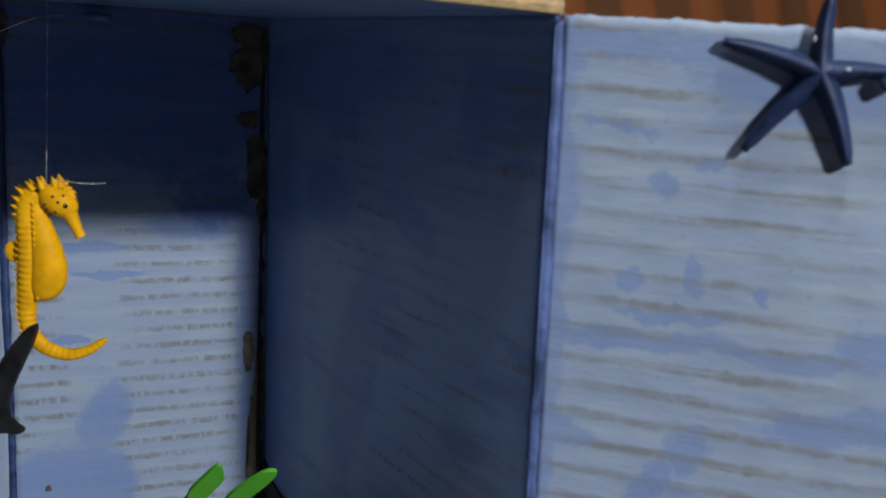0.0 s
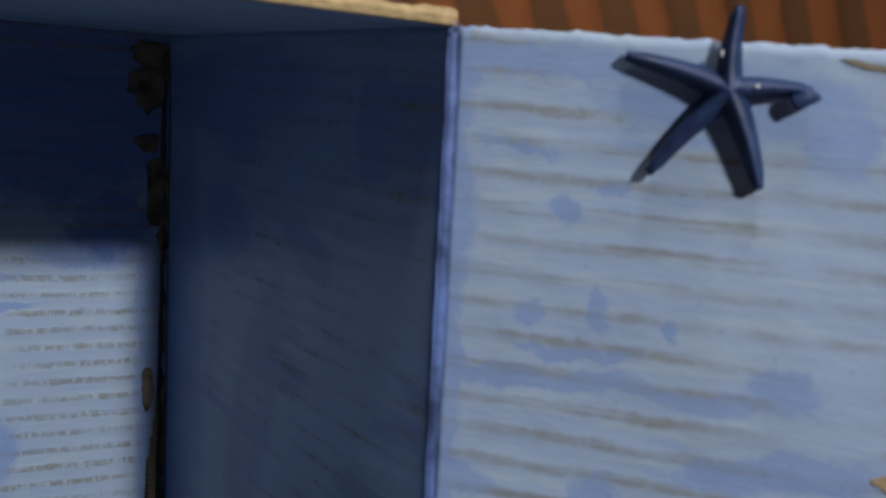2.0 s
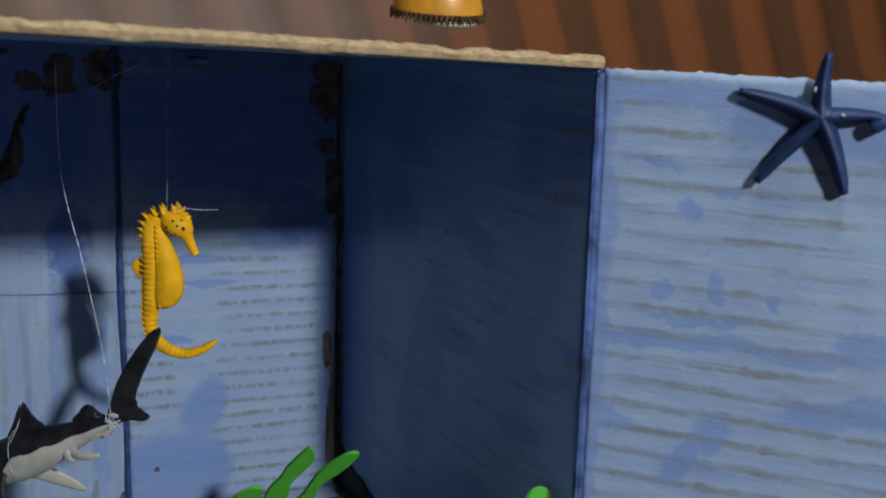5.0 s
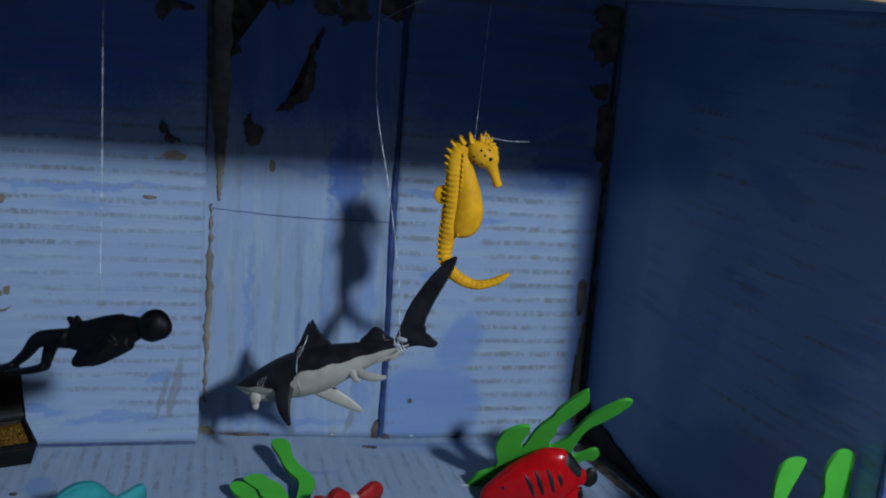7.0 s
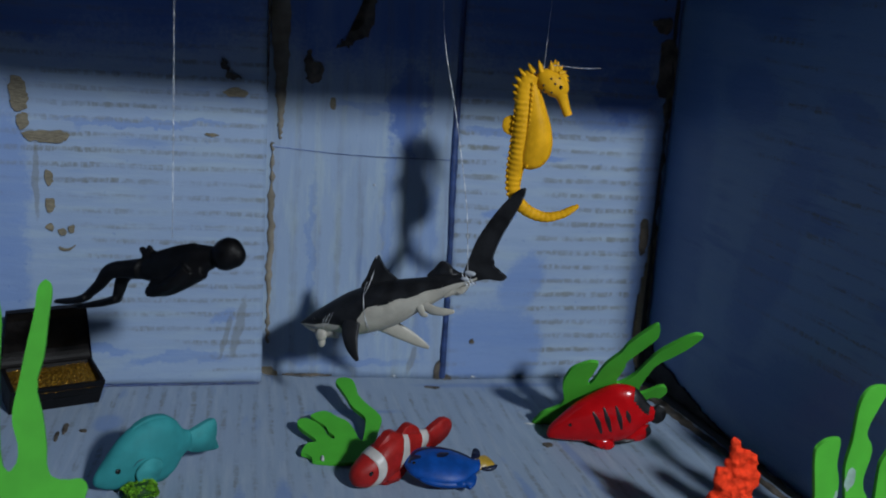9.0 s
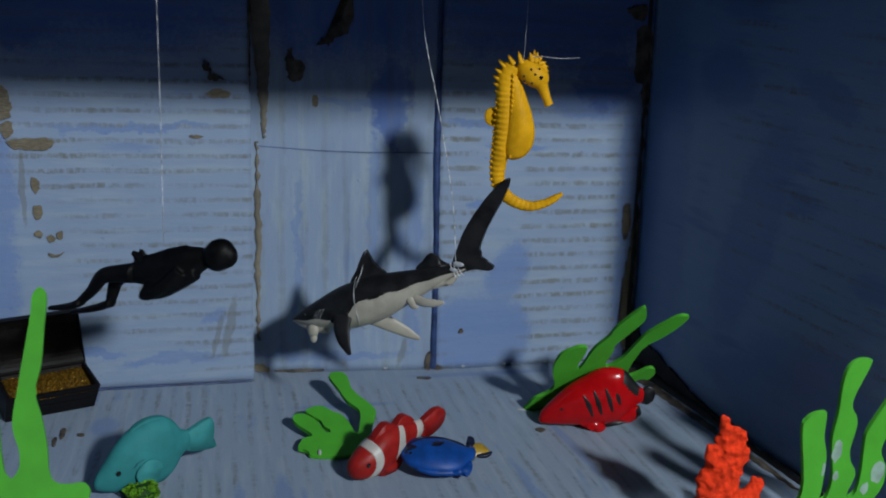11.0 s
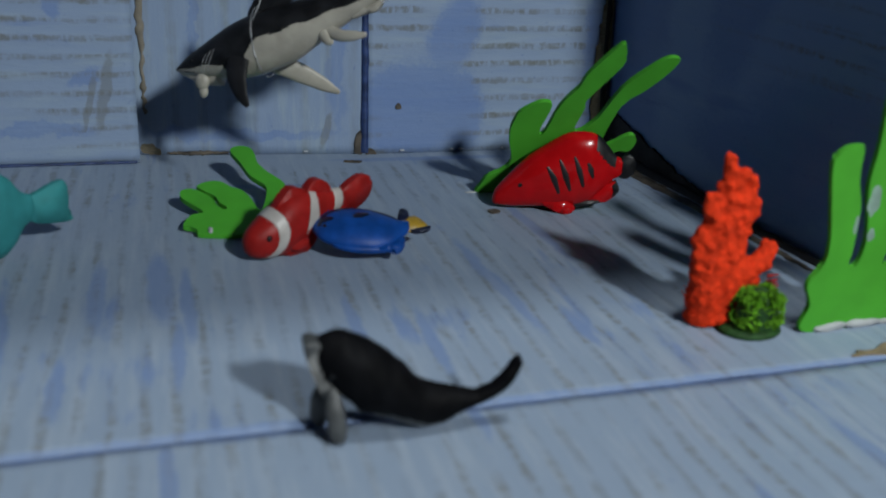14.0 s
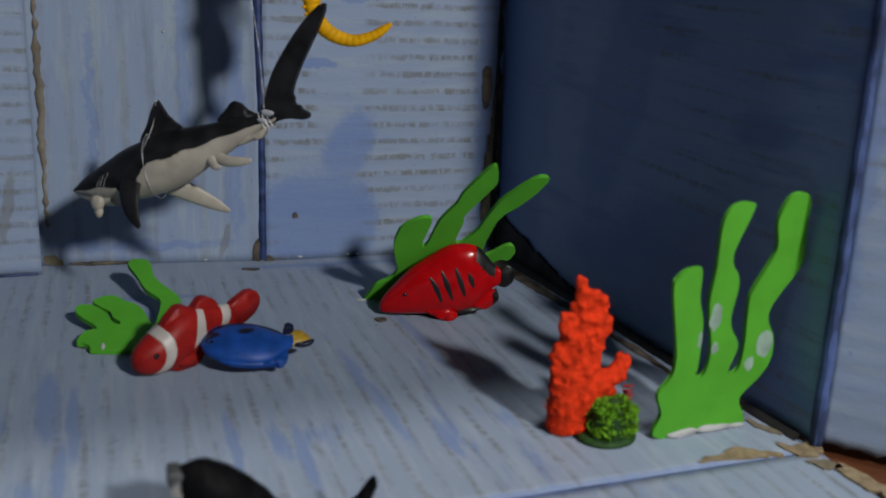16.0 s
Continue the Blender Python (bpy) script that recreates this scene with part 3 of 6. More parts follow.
def back_y(x):
    """Where the foot of the back wall runs."""
    return -0.0125 + 0.10 * (x + 0.11) if x < -0.1098 else 0.0 if x < 0 else 0.09 * x


LEAN = 0.0255


def on_back(x, z, lift=0.0006, lean=LEAN):
    """A place on the back wall, whose upright edges lean a little to one side."""
    return Vector((x - lean * z, back_y(x) + 0.106 * z - lift, z))


def back_sheet(name, x0, x1, material, label, seed, warp=0.0006, rim=M_NAVY, thick=0.003, tuck=0.0):
    """One panel of the back wall; tuck: how far it goes on behind the panel to its left."""
    aside = Vector((tuck, 0, 0))
    return sheet(name, on_back(x0, 0, 0) - aside, on_back(x1, 0, 0), on_back(x1, 0.285, 0), on_back(x0, 0.285, 0) - aside, material, label, nu=34, nv=60, seed=seed, warp=warp, rim_paint=rim, thick=thick)


CORNER, FRONT, FRONT_TOP, CORNER_TOP = Vector((0.1355, 0.012, 0)), Vector((0.1966, -0.2170, 0)), Vector((0.1900, -0.1986, 0.2960)), Vector((0.1295, 0.041, 0.2772))
wall_left_panel = back_sheet("wall_back_panel", -0.262, -0.1102, M_LEFT, "pale blue painted corrugated cardboard back panel with bare streaks", 1.3, rim=M_RIM, thick=0.0116)
wall_mid_panel = back_sheet("wall_back_panel", -0.1092, 0.0004, M_MID, "pale blue brushed cardboard back panel with upright flutes", 2.7, tuck=0.004)
wall_right_panel = back_sheet("wall_back_panel", 0.0008, 0.140, M_RIGHT, "blue painted corrugated cardboard back panel with bare ridges", 3.9)
wall_side = sheet("wall_right", CORNER, FRONT, FRONT_TOP + Vector((0, 0, 0.0015)), CORNER_TOP + Vector((0, 0.0004, 0.0040)), M_SIDE, "dark blue painted cardboard side wall of the box", nu=60, nv=60, seed=4.4, warp=0.0008, rim_paint=M_GROOVE)
wall_far_side = sheet("wall_left", (-0.318, -0.275, 0), (-0.2625, -0.030, 0), (-0.2690, -0.001, 0.274), (-0.318, -0.25, 0.30), M_SIDE, "blue painted cardboard side wall of the box", nu=40, nv=40, seed=5.1)
FLAP_ALONG = Vector((0.822, -0.570, 0)).normalized()
FLAP_FOOT, FLAP_HEAD = FRONT + FLAP_ALONG * 0.003, FRONT_TOP + FLAP_ALONG * 0.003
wall_flap = sheet("wall_flap", FLAP_FOOT + Vector((0, 0, 0.0015)), FLAP_FOOT + FLAP_ALONG * 0.1545 + Vector((0, 0, 0.0015)), FLAP_HEAD + FLAP_ALONG * 0.1480 + Vector((0, 0, 0.0055)), FLAP_HEAD, M_FLAP,
                  "pale blue painted cardboard flap with bare corrugation streaks", nu=64, nv=80, seed=6.2, warp=0.0009, ragged=(0.0016, 0.004, 0.0014, 0))
floor = sheet("floor", (-0.285, -0.276, 0), (0.1955, -0.2225, 0), (0.142, 0.050, 0), (-0.266, 0.030, 0), M_FLOOR, "pale blue painted cardboard floor of the box with worn streaks", "floor", nu=90, nv=50, seed=7.3, warp=0.0004, rim_paint=M_FOLD)
floor_flap = sheet("floor_flap", (-0.30, -0.47, -0.0008), (0.236, -0.47, -0.0008), (0.1960, -0.2212, -0.0004), (-0.285, -0.2740, -0.0004), M_FLOOR2, "pale blue cardboard front flap lying flat on the table", "floor", nu=90, nv=40, seed=8.8, warp=0.0005, ragged=(0, 0.004, 0, 0))
roof = sheet("ceiling", (-0.300, 0.034, 0.2775), (0.1345, 0.060, 0.2775), (0.1905, -0.2010, 0.2955), (-0.315, -0.262, 0.3060), M_ROOF, "blue painted cardboard roof of the box with a torn edge", "ceiling", thick=0.004, nu=70, nv=20, seed=9.6, warp=0.0007, ragged=(0, 0, 0.003, 0))


def strip(name, points, widths, facing, material, parent, seed=0.0, wander=0.0006, thick=0.0006, n=70):
    """A narrow uneven strip of paint, gap or card along a line, lying on a surface that faces a given way."""
    c = curve_through([tuple(p) for p in points], max(2, n // max(1, len(points) - 1)))
    w = np.interp(np.linspace(0, 1, len(c)), np.linspace(0, 1, len(widths)), widths)
    facing = Vector(facing).normalized()
    bm = bmesh.new()
    rows = []
    for i, p in enumerate(c):
        d = Vector(c[min(i + 1, len(c) - 1)] - c[max(i - 1, 0)]).normalized()
        s = d.cross(facing).normalized()
        a = w[i] / 2 + wander * noise.noise(Vector((i * 0.45, seed, 0)))
        b = w[i] / 2 + wander * noise.noise(Vector((i * 0.45, seed, 5)))
        p = Vector(p)
        rows.append([bm.verts.new(q) for q in (p - s * a - facing * thick, p - s * a * 0.9 + facing * thick * 0.5, p + s * b * 0.9 + facing * thick * 0.5, p + s * b - facing * thick)])
    for x, y in zip(rows, rows[1:]):
        for j in range(3):
            bm.faces.new((x[j], y[j], y[j + 1], x[j + 1]))
    return part(name, bm, material, parent, scale=1)


def flake(name, centre, across, up, outline, material, parent, thick=0.0005, rough=1.0):
    """A torn patch with its own outline (mm) on a surface."""
    across, up = Vector(across).normalized(), Vector(up).normalized()
    facing = across.cross(up)
    pts = curve_through(outline, 7, True) * 0.001
    size = float(np.ptp(np.array(outline), axis=0).min()) * 0.001 * rough
    for i, p in enumerate(pts):
        w = Vector((p[0] * 260 + centre[0] * 900, p[1] * 260, 3))
        pts[i] = p + size * np.array([0.20 * noise.noise(w) + 0.10 * noise.noise(w * 3.1), 0.20 * noise.noise(w + Vector((0, 0, 9))) + 0.10 * noise.noise(w * 3.1 + Vector((0, 0, 9)))])
    rng = random.Random(str(centre))
    bm = bmesh.new()
    top = [bm.verts.new(Vector(centre) + across * (u + rng.uniform(-2, 2) * 1e-4) + up * (v + rng.uniform(-2, 2) * 1e-4) + facing * thick) for u, v in pts]
    low = [bm.verts.new(v.co - facing * thick * 2) for v in top]
    bm.faces.new(top)
    for i in range(len(top)):
        bm.faces.new((top[i], low[i], low[(i + 1) % len(top)], top[(i + 1) % len(top)]))
    bmesh.ops.triangulate(bm, faces=[f for f in bm.faces if len(f.verts) > 4])
    return part(name, bm, material, parent, smooth=False, scale=1)


BACK_UP, BACK_OUT = (0, 0.106, 1), (0, -1, 0.106)
# seams between the sheets, and gaps whose inner shade is painted as dark strips
strip("seam", [on_back(0.0002, 0.001), on_back(0.0006, 0.07), on_back(-0.0003, 0.14), on_back(0.0002, 0.20), on_back(0, 0.28)], [0.0040, 0.0034, 0.0044, 0.0030, 0.0036], BACK_OUT, M_NAVY, wall_mid_panel, 1.0)
strip("seam", [on_back(-0.1106, 0.17), on_back(-0.1102, 0.2), on_back(-0.1104, 0.24), on_back(-0.1104, 0.28)], [0.0004, 0.0012, 0.0025, 0.0042], BACK_OUT, M_GAP, wall_left_panel, 2.0)
strip("bare_edge", [on_back(-0.1072, 0.02, 0.0010), on_back(-0.1068, 0.08, 0.0010), on_back(-0.1068, 0.14, 0.0010)], [0.0008, 0.0042, 0.0012], BACK_OUT, M_SOIL, wall_mid_panel, 2.4, 0.0018, 0.0003)
strip("bare_edge", [on_back(-0.1026, 0.142, 0.0010), on_back(-0.1026, 0.165, 0.0010), on_back(-0.1036, 0.2, 0.0010), on_back(-0.1044, 0.275, 0.0010)], [0.0006, 0.0055, 0.0100, 0.0120], BACK_OUT, M_SOIL, wall_mid_panel, 2.6, 0.0014, 0.0003)
# dark strip for the corner gap and the shade around it
strip("corner_gap_shade", [on_back(0.1315, 0.002), on_back(0.1310, 0.04), on_back(0.1320, 0.09), on_back(0.1335, 0.145), on_back(0.1335, 0.19), on_back(0.1335, 0.27)], [0.0055, 0.0048, 0.0034, 0.0020, 0.0024, 0.0034], (-0.5, -0.85, 0.1), M_PITCH, wall_right_panel, 3.0, 0.0022)
flake("bare_edge", on_back(0.1300, 0.055, 0.0002), (1, 0.09, 0), BACK_UP, [(4, 40), (2.6, 39), (1.8, 34), (0.2, 33.4), (-0.4, 29), (1, 27), (0.4, 22), (-1.4, 20), (-0.6, 14), (-2.6, 11), (-1, 7), (-1.6, 2), (-3.6, 0), (-2, -4), (-3.2, -9), (-1.4, -13), (-2.8, -19), (-1.8, -26), (-3.4, -33), (-2, -42), (4, -44)], M_TORN, wall_right_panel)
strip("foot_gap", [Vector((-0.235, -0.0260, 0.0008)), Vector((-0.16, -0.0185, 0.0008)), Vector((-0.1115, -0.0138, 0.0008))], [0.0020, 0.0015, 0.0010], (0, -0.7, 0.7), M_NAVY, wall_left_panel, 4.0, 0.0003)
strip("foot_gap", [Vector((-0.098, -0.001, 0.001)), Vector((-0.085, -0.001, 0.001)), Vector((-0.068, -0.001, 0.0014))], [0.0006, 0.0022, 0.0008], (0, -0.7, 0.7), M_GAP, wall_mid_panel, 4.4, 0.0006)
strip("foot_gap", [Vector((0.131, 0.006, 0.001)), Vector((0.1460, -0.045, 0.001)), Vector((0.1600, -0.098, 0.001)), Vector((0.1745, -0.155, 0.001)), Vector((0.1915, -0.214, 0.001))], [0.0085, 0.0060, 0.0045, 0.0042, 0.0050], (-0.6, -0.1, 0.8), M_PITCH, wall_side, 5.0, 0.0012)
strip("bare_edge", [Vector((0.128, -0.004, 0.0003)), Vector((0.1385, -0.045, 0.0003)), Vector((0.1530, -0.098, 0.0003)), Vector((0.1680, -0.155, 0.0003))], [0.0100, 0.0070, 0.0045, 0.0030], (0, 0, 1), M_GAP, floor, 5.5, 0.0022)
strip("crease_line", [on_back(-0.1085, 0.1375, 0.0003), on_back(-0.06, 0.1352, 0.0003), on_back(-0.002, 0.1358, 0.0003)], [0.0006, 0.0005, 0.0006], BACK_OUT, M_FOLD, wall_mid_panel, 7.0, 0.0003, 0.0004)
SIDE_ALONG, SIDE_UP = (FRONT - CORNER).normalized(), (CORNER_TOP - CORNER).normalized()
# blackish patch, tallest at the corner and thinning along the side wall
flake("dark_patch", CORNER + Vector((-0.0012, -0.0003, 0.0)), SIDE_ALONG, SIDE_UP, [(1, 27), (7, 26), (12, 21), (22, 18), (30, 17), (38, 13), (48, 12), (59, 8), (78, 4), (100, 1), (60, 0), (1, 0)], M_DARK_PATCH, wall_side, 0.0008, 0.25)
# the rounded fold between side wall and flap
bm = bmesh.new()
tube([FRONT + Vector((0.0006, -0.0012, 0.001)), FRONT.lerp(FRONT_TOP, 0.35) + Vector((0.0004, -0.0012, 0)), FRONT.lerp(FRONT_TOP, 0.7) + Vector((0.001, -0.001, 0)), FRONT_TOP + Vector((0.0008, -0.0006, -0.002))], [0.0028, 0.0023, 0.0027, 0.0022], 14, 20, bm)
for v in bm.verts:
    v.co += 0.0005 * noise.noise_vector(v.co * 120)
part("fold", bm, M_GROOVE, wall_flap, "rounded blue painted fold", scale=1)
strip("fold_line", [FRONT + Vector((-0.0022, -0.0046, 0.002)), FRONT.lerp(FRONT_TOP, 0.5) + Vector((-0.0018, -0.0046, 0)), FRONT_TOP + Vector((-0.0018, -0.0040, -0.004))], [0.0012, 0.0003, 0.0013, 0.0002, 0.0012, 0.0004, 0.0010], (-0.3, -0.95, 0), M_GROOVE, wall_flap, 6.0, 0.0006)
# torn patches where the brown card shows
LEFT_ACROSS = (0.995, 0.0995, 0)
for x, z, shape, m in (
    (-0.2315, 0.1405, [(-11, 2), (0, 3), (12, 2.2), (11, -2), (4, -3.4), (-6, -3), (-9, -1)], M_TORN),
    (-0.2290, 0.118, [(-2, 4), (2, 3), (3, -1), (1, -4), (-2, -2)], M_TORN),
    (-0.2280, 0.104, [(-2, 3), (2, 2), (2, -3), (-1, -4)], M_TORN),
    (-0.2275, 0.0905, [(-2.4, 1), (0, 2.4), (1.8, 0), (0, -1.6)], M_TORN),
    (-0.2215, 0.0885, [(-2, 1.2), (1, 2), (2.2, -1), (-1, -1.6)], M_TORN),
    (-0.2170, 0.0905, [(-1.6, 1), (1, 2), (1.6, -1.6), (-0.6, -1.4)], M_TORN),
    (-0.2190, 0.0800, [(-4, 0.4), (0, -0.4), (4.2, 1.2), (1, -1.6), (-3, -1.2)], M_TORN),
    (-0.2435, 0.1620, [(-4, 9), (2, 8), (4, 0), (2, -9), (-3, -8), (-5, 0)], M_TORN),
    (-0.2420, 0.1480, [(-3, 3), (2, 4), (3, -2), (-2, -4)], M_TORN),
    (-0.1317, 0.1692, [(-7, 0), (0, 2.4), (7, 0), (4, -2.4), (-4, -2.4)], M_TORN),
    (-0.1355, 0.1811, [(-6, 5), (-2, 5), (-1, 0), (6, -3), (5, -5), (-2, -4), (-3, 0)], M_GAP),
    (-0.1355, 0.2476, [(-9, 4), (-2, 6), (9, 4), (9, 1), (-2, 0), (-6, -6), (-9, -3)], M_GAP),
    (-0.1440, 0.1450, [(-4, 0.2), (0, 1.2), (4, 0), (0, -1)], M_TORN),
):
    flake("torn_patch", on_back(x, z, 0.0002, 0), LEFT_ACROSS, BACK_UP, shape, m, wall_left_panel)
for x, z, shape, m in (
    (-0.0850, 0.2490, [(-23, 24), (0, 25), (23, 26), (15, 20), (14, 10), (6, 6), (0, 10), (-1, 14), (-17, 14), (-19, -4), (-20, -24), (-23, -26)], M_GAP),
    (-0.0365, 0.2600, [(-8, 4), (-3, 13), (3, 13), (8, 7), (8, -8), (0, -9), (-5, -13), (-8, -5)], M_GAP),
    (-0.0534, 0.2570, [(-7, 3), (-1, 5), (7, 3), (7, -4), (-1, -5), (-6, -2)], M_GAP),
    (-0.0636, 0.2196, [(11.5, 25), (9.5, 25), (6, 18), (3.5, 16), (4.5, 12), (3, 4), (3, -4), (-2, -13), (-10, -19), (-12, -23), (-6, -23), (1, -17), (5.4, -8), (5.2, 4), (6.6, 12), (6.6, 17), (10, 21)], M_GAP),
    (-0.0120, 0.2537, [(-9, 20), (8, 19), (8, -7), (5, -19), (4, -2), (0, 1), (-8, 2)], M_GAP),
    (-0.0897, 0.1849, [(-5, 2), (-2, 10), (0, 3), (5, 2), (4, -8), (-2, -10), (-4, -6)], M_GAP),
    (-0.0770, 0.1640, [(-1.6, 3), (1.4, 3), (1, -3), (-1.6, -2)], M_TORN),
    (-0.0022, 0.0060, [(-2.4, 2), (-0.6, 6), (1, 2), (1.4, -5), (-2.4, -5), (-3, -2)], M_GAP),
    (-0.1050, 0.0025, [(-4, 3), (2, 2), (4, -2), (-4, -2)], M_TORN),
):
    flake("torn_patch", on_back(x, z, 0.0002, 0), (1, 0, 0), BACK_UP, shape, m, wall_mid_panel)
for x, z, shape, m in (
    (0.0172, 0.0245, [(-1.5, 0.7), (0.8, 1.4), (1.5, -0.8), (-0.8, -1.4)], M_GAP),
    (0.0034, 0.0010, [(-2, 1.2), (0, 2), (3, -0.4), (2, -1.4), (-2, -1.4)], M_GAP),
    (0.1220, 0.2560, [(-11, 17), (11, 16), (9, -2), (2, -17), (-8, -13), (-13, 0), (-8, 6)], M_GAP),
    (0.1262, 0.1880, [(-6, 24), (4, 24), (6, 0), (5, -24), (2, -24), (0, -9), (-4, -5)], M_GAP),
    (0.1195, 0.2226, [(-7, 2), (4, 5), (7, 0), (3, -5), (-3, -3)], M_GAP),
    (0.1230, 0.0920, [(-2, 9), (2, 12), (4, 2), (3, -9), (-1, -10)], M_GAP),
):
    flake("torn_patch", on_back(x, z, 0.0002, 0), (1, 0.09, 0), BACK_UP, shape, m, wall_right_panel)
for x, y, shape, m in (
    (0.1580, -0.2215, [(-16, -3), (-4, 1), (4, 5), (14, 1), (22, -3), (8, -3.4)], M_WORN),
    (0.1800, -0.2030, [(-3, 6), (0, 6), (8, -6), (4, -5)], M_TORN),
    (0.1900, -0.2215, [(-9, 7), (-3, 3), (6, 5), (7, -2), (0, -5), (-5, -3)], M_WORN),
    (0.0480, -0.0830, [(-3, 1.4), (1, 2), (3, 0), (0, -1.6), (-2, -1.2)], M_GAP),
    (-0.0080, -0.0130, [(-4, 0.6), (0, 1.2), (5, 0.2), (1, -1)], M_GAP),
    (-0.2100, -0.0740, [(-1, 5), (1, 4), (0.6, -4), (-1, -5)], M_GAP),
    (-0.2010, -0.0760, [(-1.6, 0.8), (1.6, 1), (1.2, -0.8), (-1.2, -0.8)], M_GAP),
    (-0.2200, -0.0900, [(-3, 10), (1, 9), (2, -6), (-2, -12)], M_TORN),
    (-0.2130, -0.0830, [(-0.8, 4), (0.6, 4), (0.8, -3), (-0.6, -4)], M_GAP),
):
    flake("torn_patch", (x, y, 0.0004), (1, 0, 0), (0, 1, 0), shape, m, floor)
for x, y, shape, m in (
    (0.2020, -0.2490, [(-8, 12), (-2, 14), (6, -4), (14, -26), (9, -30), (0, -10)], M_WORN),
    (0.1920, -0.2330, [(-6, 4), (4, 2), (6, -3), (-2, -2)], M_TORN),
):
    flake("torn_patch", (x, y, 0.0002), (1, 0, 0), (0, 1, 0), shape, m, floor_flap)
FLAP_UP = (FRONT_TOP - FRONT).normalized()
for s, t, shape, m in (
    (0.1480, 0.252, [(-2, 9), (3, 10), (4, -2), (3, -20), (-1, -22), (-3, -6)], M_WORN),
    (0.1490, 0.217, [(-1.5, 9), (3, 9), (3, -9), (-1, -10)], M_WORN),
    (0.1505, 0.165, [(-6, 2), (2, 4), (3, -2), (0, -3)], M_WORN),
    (0.1510, 0.145, [(-3, 4), (2, 5), (2, -4), (-2, -5)], M_TORN),
    (0.1305, 0.2965, [(-9, 1), (2, 0.6), (12, -1), (4, -1.8), (-4, -0.6)], M_TORN),
):
    flake("torn_patch", FRONT + FLAP_ALONG * (s + 0.003) + FLAP_UP * t, FLAP_ALONG, FLAP_UP, shape, m, wall_flap, 0.0009)
# torn fluted front edge of the roof
bm = bmesh.new()
rng = random.Random(5)
P0, P1 = Vector((-0.315, -0.263, 0.3071)), Vector((0.1905, -0.2020, 0.2966))
rows = []
for i in range(361):
    s = i / 360
    p = P0.lerp(P1, s)
    out = 0.0012 + 0.0012 * noise.noise(Vector((s * 60, 0, 2))) + rng.uniform(-0.0002, 0.0002)
    chip = max(0.0, noise.noise(Vector((s * 26, 9, 1))) - 0.25)
    hi = 0.0042 + 0.0011 * noise.noise(Vector((s * 38, 3, 2))) + 0.0007 * noise.noise(Vector((s * 150, 3, 8))) - 0.004 * chip + rng.uniform(-0.00025, 0.00025)
    out += 0.004 * chip
    rows.append([bm.verts.new(p + Vector((0, dy, dz))) for dy, dz in ((0.006, hi - 0.0002), (-out * 0.4, hi), (-out, hi * 0.45 + 0.0006 * noise.noise(Vector((s * 190, 1, 4)))), (-out * 0.6, -0.0006), (0.004, -0.0006))])
for a, b in zip(rows, rows[1:]):
    for j in range(4):
        bm.faces.new((a[j], b[j], b[j + 1], a[j + 1]))
part("torn_edge", bm, M_CARD, roof, "torn fluted cardboard edge", scale=1, smooth=False)
# glue drops along the foot of the back wall
for x in (0.020, 0.047, 0.052, 0.075, -0.030):
    bm = ball(0, 0, 0, 1.0, sx=1.2 + 0.4 * math.sin(x * 400), sy=0.6, sz=0.6)
    part("glue_drop", bm, M_GLUE, wall_right_panel if x > 0 else wall_mid_panel, "clear glue bead that adds a bright glint").location = on_back(x, 0.0016, 0.0006)
bm = ball(0, 0, 0, 0.7, sy=0.4)
part("glue_drop", bm, M_GLUE, wall_mid_panel, "clear glue bead that adds a bright glint").location = on_back(-0.047, 0.1185, 0.0004)


# ---- the room around it ----
def slab(name, lo, hi, material, label, category, bevel=0.004):
    bm = bmesh.new()
    bmesh.ops.create_cube(bm, size=1)
    for v in bm.verts:
        v.co = Vector((lo[i] if v.co[i] < 0 else hi[i] for i in range(3)))
    if bevel:
        bmesh.ops.bevel(bm, geom=bm.edges[:], offset=bevel, segments=2, profile=0.5, affect="EDGES")
    return tagged(new(name, finish_mesh(name, bm, material, False)), label, category, kind="structure")


slab("room_floor", (-2.6, -3.0, -0.80), (3.2, 2.6, -0.76), M_TABLE, "dark reddish-brown room floor", "floor", 0)
slab("room_ceiling", (-2.6, -3.0, 1.90), (3.2, 2.6, 1.94), M_PLASTER, "plain plaster ceiling", "ceiling", 0)
slab("wall_north", (-2.6, 2.45, -0.76), (3.2, 2.6, 1.90), M_PLASTER, "plain plaster room wall", "wall", 0)
slab("wall_south", (-2.6, -3.0, -0.76), (3.2, -2.85, 1.90), M_PLASTER, "plain plaster room wall", "wall", 0)
slab("wall_west", (-2.6, -2.85, -0.76), (-2.45, 2.45, 1.90), M_PLASTER, "plain plaster room wall", "wall", 0)
slab("wall_east", (3.05, -2.85, -0.76), (3.2, 2.45, 1.90), M_PLASTER, "plain plaster room wall", "wall", 0)

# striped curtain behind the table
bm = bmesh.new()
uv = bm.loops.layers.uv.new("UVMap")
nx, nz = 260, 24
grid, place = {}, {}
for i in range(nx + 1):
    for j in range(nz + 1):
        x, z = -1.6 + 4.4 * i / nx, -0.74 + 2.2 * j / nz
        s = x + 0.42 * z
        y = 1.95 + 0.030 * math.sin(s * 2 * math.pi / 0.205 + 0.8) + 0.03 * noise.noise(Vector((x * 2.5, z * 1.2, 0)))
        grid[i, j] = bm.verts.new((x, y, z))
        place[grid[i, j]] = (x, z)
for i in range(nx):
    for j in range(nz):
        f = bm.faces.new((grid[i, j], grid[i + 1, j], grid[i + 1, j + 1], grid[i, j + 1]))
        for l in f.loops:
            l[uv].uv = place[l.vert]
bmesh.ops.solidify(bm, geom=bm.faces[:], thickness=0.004)
